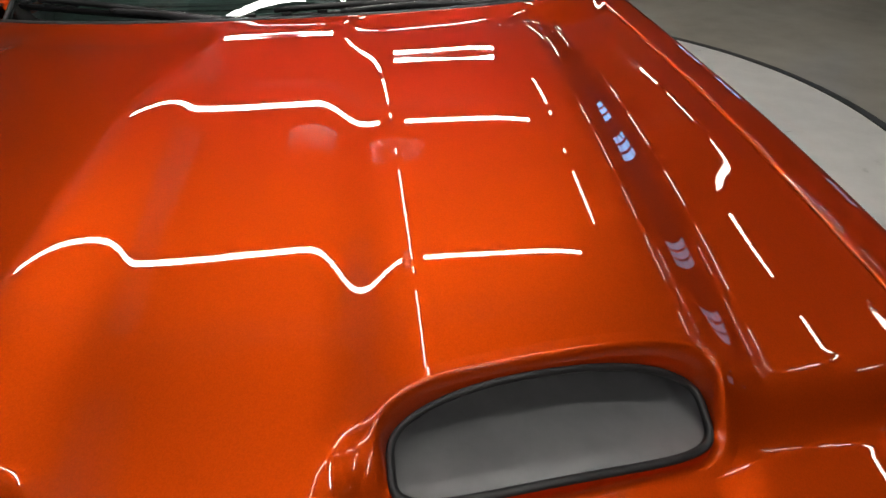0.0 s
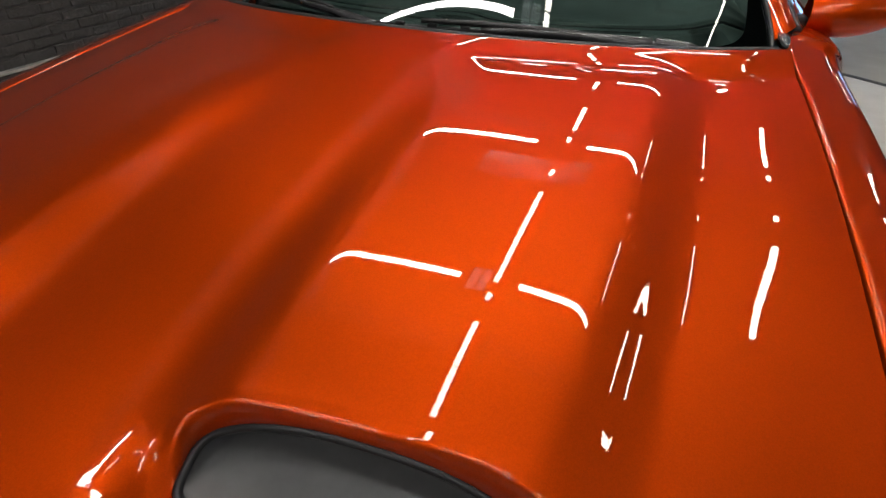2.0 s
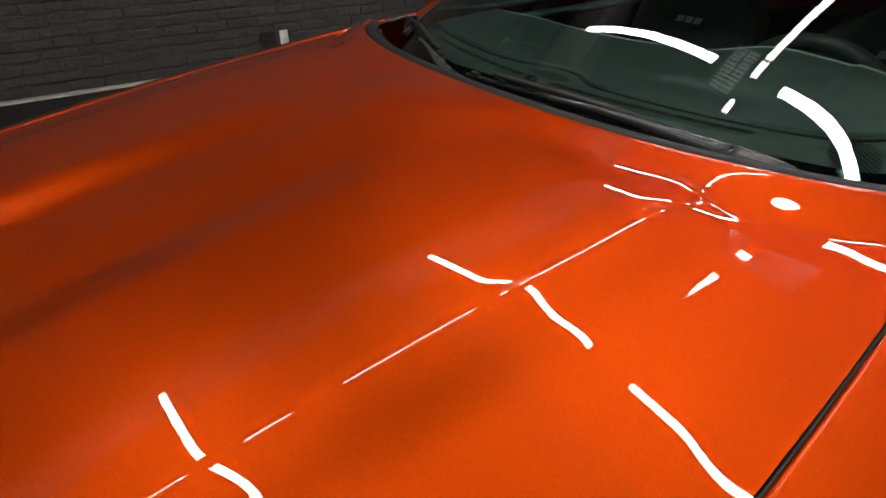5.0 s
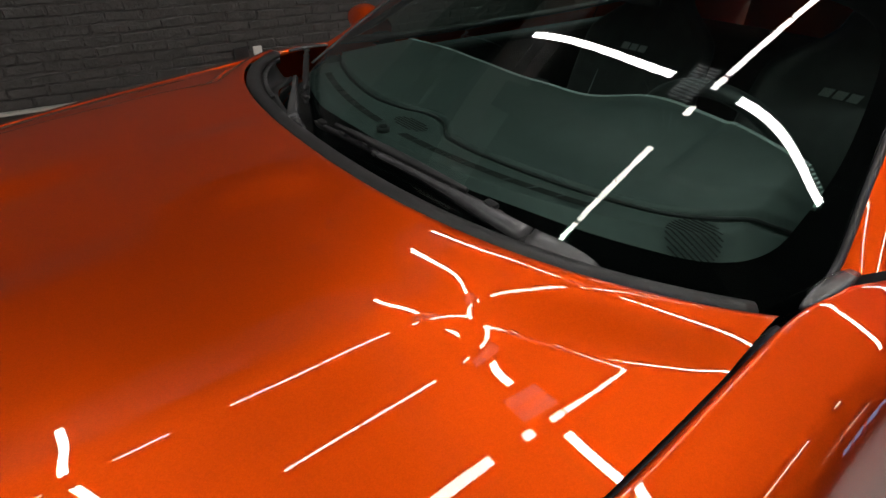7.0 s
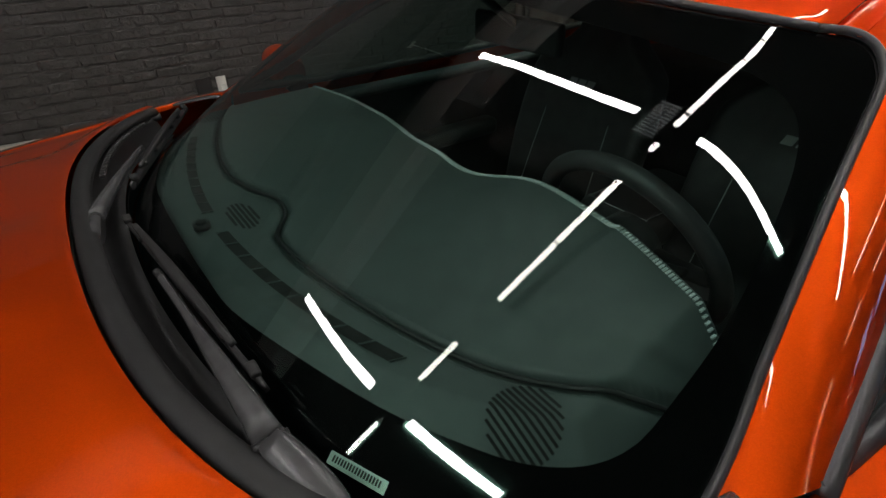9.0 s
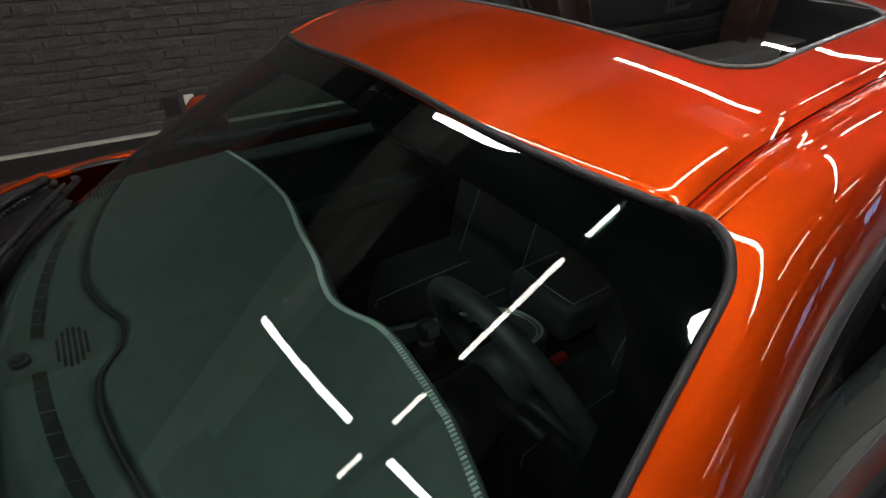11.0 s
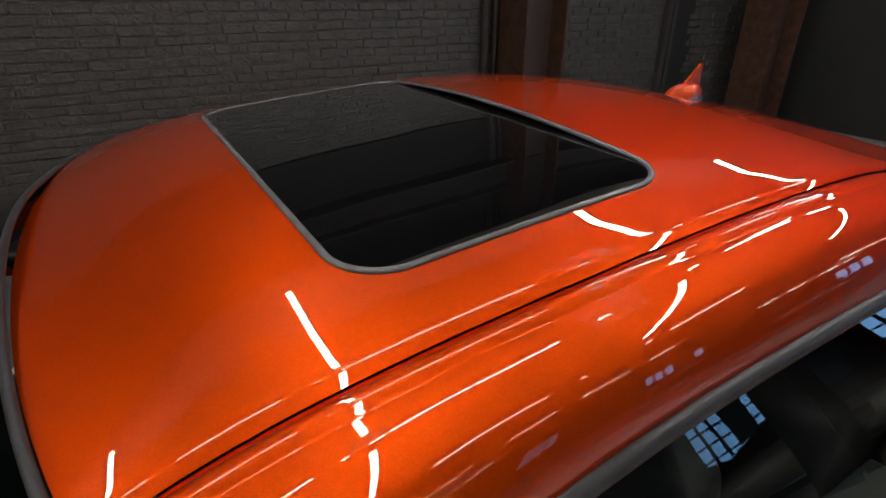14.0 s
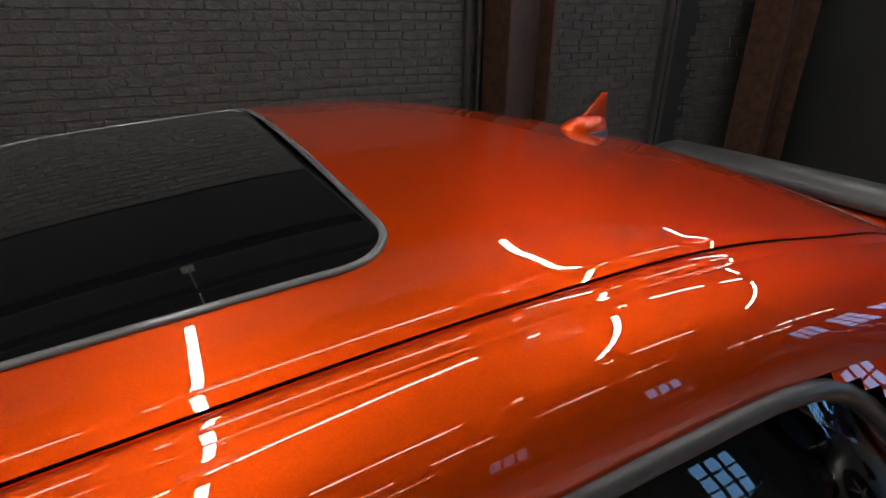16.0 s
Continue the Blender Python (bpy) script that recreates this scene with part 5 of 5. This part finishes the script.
# selector: piano-black gate, short lever, bright collar
part("shifter_gate", boxed(-0.085, 0.055, 2.17, 2.35, 0.655, 0.668, bevel=0.006), DASH_GLOSS, console, "glossy black selector surround")
lever = part("shifter", tube(through_points([(-0.030, 2.265, 0.66), (-0.030, 2.268, 0.71), (-0.028, 2.272, 0.765)], 8), [0.030, 0.027, 0.020, 0.015, 0.016, 0.024, 0.030, 0.028, 0.014], 16), LEATHER, console, "black leather selector lever")
part("collar", tube([(-0.030, 2.268, 0.700), (-0.030, 2.268, 0.712)], [0.020, 0.018], 18), CHROME, lever, "bright collar")
part("selector_button", boxed(-0.004, 0.004, 2.255, 2.285, 0.738, 0.766, bevel=0.003), CHROME, lever, "bright release button")
# stitching beside the trim, and the padded armrest behind
bm = bmesh.new()
for k in range(5, 44):
    x, y = edge_line[k]
    box(bm, x * 1.055 - 0.0012, x * 1.055 + 0.0012, y - 0.0026, y + 0.0026, 0.6625, 0.6655)
tagged(part("console_stitch", bm, STITCH, console, "pale stitching along the console", smooth=False), kind="stuff")
pad = part("console_armrest", boxed(-0.115, 0.115, 2.60, 2.98, 0.62, 0.735, bevel=0.028), LEATHER, console, "black padded armrest")
part("armrest_seam", tube(through_points([(-0.098, 2.90, 0.736), (-0.098, 2.66, 0.736), (-0.085, 2.632, 0.736), (0.085, 2.632, 0.736), (0.098, 2.66, 0.736), (0.098, 2.90, 0.736)], 40), 0.0012, 6), STITCH, pad, "pale seam")
# centre stack with a bright edge, turned a little to the driver
stack = part("centre_stack", boxed(-0.135, 0.135, 1.93, 2.035, 0.60, 0.985, bevel=0.02), DASH_GLOSS, car, "glossy black centre stack")
for side in SIDES:
    part("stack_edge", tube(through_points([(side * 0.138, 2.025, 0.985), (side * 0.140, 2.042, 0.90), (side * 0.142, 2.05, 0.78), (side * 0.148, 2.085, 0.67)], 18), [0.007] * 19, 8), DARK_SATIN, stack, "satin edge of the stack")
part("stack_screen", boxed(-0.095, 0.095, 2.033, 2.040, 0.83, 0.955, bevel=0.004), DASH_GLOSS, stack, "dark switched-off screen")
for k in range(6):
    part("stack_key", boxed(-0.085 + 0.03 * k, -0.063 + 0.03 * k, 2.034, 2.041, 0.775, 0.788, bevel=0.002), DASH_DARK, stack)
buckle = part("buckle", boxed(0.148, 0.168, 2.515, 2.553, 0.56, 0.645, bevel=0.005), DASH_DARK, car, "black seat belt buckle")
part("buckle_button", boxed(0.1465, 0.1695, 2.511, 2.557, 0.640, 0.656, bevel=0.004), RED_PLASTIC, buckle, "red release button")


def seat(cx):
    # cushion: rounded in front, with raised bolsters and a seam along each
    def cushion(u, v):
        a = 2 * u - 1
        x = cx + 0.255 * a
        front = 2.30 + 0.16 * abs(a) ** 3.2
        y = front + (2.90 - front) * max(0.0, (v - 0.25) / 0.75)
        top = 0.535 + 0.050 * math.exp(-((abs(a) - 0.80) / 0.17) ** 2) - 0.10 * max(0.0, abs(a) - 0.86) / 0.14
        if v < 0.25:
            b = (1 - v / 0.25) * math.pi / 2
            return (x, y + 0.035 - 0.035 * math.sin(b), top - 0.035 + 0.035 * math.cos(b) - 0.10 * (1 - v / 0.25))
        return (x, y + 0.035 * (1 - v) / 0.75, top)
    s = part("seat", grid(cushion, 48, 40), SUEDE, car, "black leather and suede sport seat")
    part("seat_base", boxed(cx - 0.23, cx + 0.23, 2.46, 2.90, 0.37, 0.47, bevel=0.03), LEATHER, s, "black seat base")
    for sd in (0.31, 0.69):
        part("cushion_seam", tube([(p[0], p[1], p[2] + 0.001) for p in [cushion(0.5 + (sd - 0.5) * (1.0 - 0.18 * math.exp(-k / 5)), 0.20 + 0.78 * k / 30) for k in range(31)]], 0.0014, 6), STITCH, s, "pale contrast stitching")
    for sd in (0.06, 0.94):
        part("bolster_seam", tube([(p[0], p[1], p[2] + 0.001) for p in [cushion(sd, 0.22 + 0.7 * k / 30) for k in range(31)]], 0.0012, 6), STITCH, s, "pale contrast stitching")
    back = []
    for k in range(25):
        t = k / 24
        z = 0.52 + 0.66 * t
        y = 2.78 + 0.20 * t ** 1.2
        half = 0.235 - 0.02 * t + 0.035 * math.sin(t * 3.0) - (0.13 * ss((t - 0.72) / 0.22))
        th = 0.07 - 0.02 * t
        row = []
        for j in range(32):
            a = 2 * math.pi * j / 32
            c, q = math.cos(a), math.sin(a)
            ex = abs(c) ** 0.55 * (1 if c > 0 else -1)
            ey = abs(q) ** 0.8 * (1 if q > 0 else -1)
            wing = 0.035 * max(0.0, abs(ex) - 0.7) / 0.3 * (1 if ey < 0 else 0)
            row.append((cx + half * ex, y + th * ey - wing, z))
        back.append(row)
    b = part("backrest", loft(back, cap=True), LEATHER, s, "black leather backrest")
    for sd in (-1, 1):
        pts = [(cx + sd * (0.15 - 0.02 * k / 12), 2.78 + 0.20 * (k / 12 * 0.68 + 0.04) ** 1.2 - 0.072 + 0.014 * k / 12, 0.55 + 0.42 * k / 12) for k in range(13)]
        part("seam", tube(pts, 0.0016, 6), STITCH, s, "pale contrast stitching")
    # embroidered mark on the backrest: plain strokes
    for k in range(3):
        x0 = cx - 0.065 + 0.036 * k
        bm = bmesh.new()
        vs = [bm.verts.new(p) for p in ((x0, 2.838, 0.962), (x0 + 0.028, 2.838, 0.962), (x0 + 0.036, 2.843, 0.984), (x0 + 0.008, 2.843, 0.984))]
        f = bm.faces.new(vs)
        ext = bmesh.ops.extrude_face_region(bm, geom=[f])
        for v in ext["geom"]:
            if isinstance(v, bmesh.types.BMVert):
                v.co.y += 0.004
        part("embroidery", bm, EMBROIDERY, s, "grey embroidered stroke", smooth=False)
    return s


seat(0.345)
seat(-0.345)
part("rear_bench", boxed(-0.60, 0.60, 3.25, 3.6, 0.45, 0.98, bevel=0.06), LEATHER, car, "black rear bench")
part("headliner", grid(lambda u, v: ((2 * u - 1) * 0.52, 2.27 + 1.6 * v, roof_z((2 * u - 1) * 0.46, 2.27 + 1.6 * v) - 0.035), 20, 30), SUEDE, car, "black headliner")
# steering wheel
WC = Vector((0.336, 2.194, 0.945))
wa = Vector((1, 0, 0))
wb = Vector((0, -0.377, 0.926)).normalized()
rim = [tuple(WC + wa * 0.182 * math.cos(a) + wb * 0.182 * math.sin(a)) for a in [2 * math.pi * k / 64 for k in range(64)]]
wheel_s = part("steering_wheel", tube(rim, 0.0175, 14, closed=True, up=(0, 0.926, 0.377)), LEATHER, car, "black leather steering wheel")
for a in (0.1, math.pi - 0.1, -math.pi / 2):
    e = WC + (wa * math.cos(a) + wb * math.sin(a)) * 0.165
    part("spoke", tube([tuple(WC), tuple(e)], [0.03, 0.018], 10, flat=0.5), DASH_DARK, wheel_s)
part("hub", tube([tuple(WC + Vector((0, 0.025, 0.010))), tuple(WC + Vector((0, -0.03, -0.012)))], [0.055, 0.068], 20), LEATHER, wheel_s)
part("column_shroud", tube([tuple(WC + Vector((0, -0.03, -0.012))), tuple(WC + Vector((0, -0.26, -0.105)))], [0.052, 0.085], 18), DASH_DARK, wheel_s, "black column shroud")
part("column_stalk", tube([tuple(WC + Vector((0.05, -0.06, 0.02))), tuple(WC + Vector((0.15, -0.07, 0.05)))], 0.010, 8), DASH_DARK, wheel_s)
# inner mirror
mir = part("inner_mirror", boxed(-0.12, 0.12, 2.205, 2.225, 1.225, 1.285, bevel=0.008), DASH_DARK, car, "black inner rear-view mirror")
part("stem", tube([(0, 2.21, 1.27), (0, 2.13, 1.325)], 0.008, 8), DASH_DARK, mir)

# --- door mirrors
for side in SIDES:
    rows = []
    for k in range(13):
        t = k / 12
        x = side * (0.82 + 0.20 * t)
        h = 0.025 + 0.035 * math.sin(math.pi * min(1.0, 0.15 + t * 0.8))
        d = 0.030 + 0.03 * math.sin(math.pi * min(1.0, 0.2 + t * 0.7))
        if k == 12:
            h, d = h * 0.5, d * 0.5
        rows.append([(x, 2.05 + d * math.cos(a) + 0.02 * t, 1.045 + 0.015 * t + h * math.sin(a)) for a in [2 * math.pi * j / 24 for j in range(24)]])
    m = part("door_mirror", loft(rows, cap=True), PAINT, car, "orange door mirror")
    part("mirror_foot", boxed(side * 0.795 - 0.03, side * 0.795 + 0.03, 2.02, 2.08, 1.0, 1.04, bevel=0.01), PLASTIC, m, "black mirror foot")
    # trim at the foot of the pillar
    part("pillar_foot", flat_bar([(side * (0.728 + 0.006 * t), 1.685 + 0.125 * t, 1.040 + 0.004 * math.sin(math.pi * t)) for t in [k / 8 for k in range(9)]], [0.006, 0.014, 0.020, 0.023, 0.024, 0.024, 0.023, 0.020, 0.016], [0.006] * 9), WIPER_ARM, car, "grey plastic corner trim")

# ---------------------------------------------------------------- bricks of the wall
COURSE, BRICK_L, JOINT = 0.0641, 0.205, 0.011
rng = random.Random(7)


def brick_mesh(seed):
    r = random.Random(seed)
    bm = bmesh.new()
    L, Hh = BRICK_L - JOINT, COURSE - JOINT
    ring = []
    for d, (sy, sz) in ((-0.006, (1.0, 1.0)), (0.002, (1.0, 1.0)), (0.0075, (0.96, 0.85))):
        loop = []
        for a, b in ((-1, -1), (0, -1), (1, -1), (1, 0), (1, 1), (0, 1), (-1, 1), (-1, 0)):
            loop.append(bm.verts.new((d + r.uniform(-0.0012, 0.0012), a * L / 2 * sy + r.uniform(-0.005, 0.005), b * Hh / 2 * sz + r.uniform(-0.0042, 0.0042))))
        ring.append(loop)
    for p, q in zip(ring, ring[1:]):
        for k in range(8):
            bm.faces.new((p[k], p[(k + 1) % 8], q[(k + 1) % 8], q[k]))
    bm.faces.new(ring[-1])
    return bm


BRICKS = [mesh_of("brick", brick_mesh(100 + k), BRICK, smooth=False) for k in range(10)]
turn = Matrix.Rotation(math.atan(-WALL_TURN), 4, "Z")
rest_v, rest_f = [], []
count = 0
row = 0
z = 0.298 + COURSE / 2
while z < 2.68:
    shift = (BRICK_L / 2 if row % 2 else 0.0) + rng.uniform(-0.03, 0.03)
    if row % 6 == 5:
        shift += 0.05
    y = -2.2 + shift
    while y < 8.6:
        m = Matrix.Translation((wall_x(y) - 0.006 + rng.uniform(-0.003, 0.004), y + rng.uniform(-0.006, 0.006), z + rng.uniform(-0.0035, 0.0035) + 0.004 * math.sin(y * 2.3 + row * 1.7))) @ turn @ Matrix.Rotation(rng.uniform(-0.03, 0.03), 4, "X") @ Matrix.Rotation(rng.uniform(-0.02, 0.02), 4, "Z")
        me = BRICKS[rng.randrange(10)]
        if 2.2 < y < 4.9 and 0.95 < z < 2.25 and count < 300:
            ob = new("brick", me)
            ob.parent = wall_west
            ob.matrix_basis = m
            count += 1
        else:
            n0 = len(rest_v)
            rest_v.extend(tuple(m @ v.co) for v in me.vertices)
            rest_f.extend(tuple(n0 + i for i in p.vertices) for p in me.polygons)
        y += BRICK_L
    z += COURSE
    row += 1
me = bpy.data.meshes.new("brickwork")
me.from_pydata(rest_v, [], rest_f)
me.materials.append(BRICK)
ob = new("brickwork", me)
ob.parent = wall_west
tagged(ob, "charcoal painted bricks", kind="stuff")
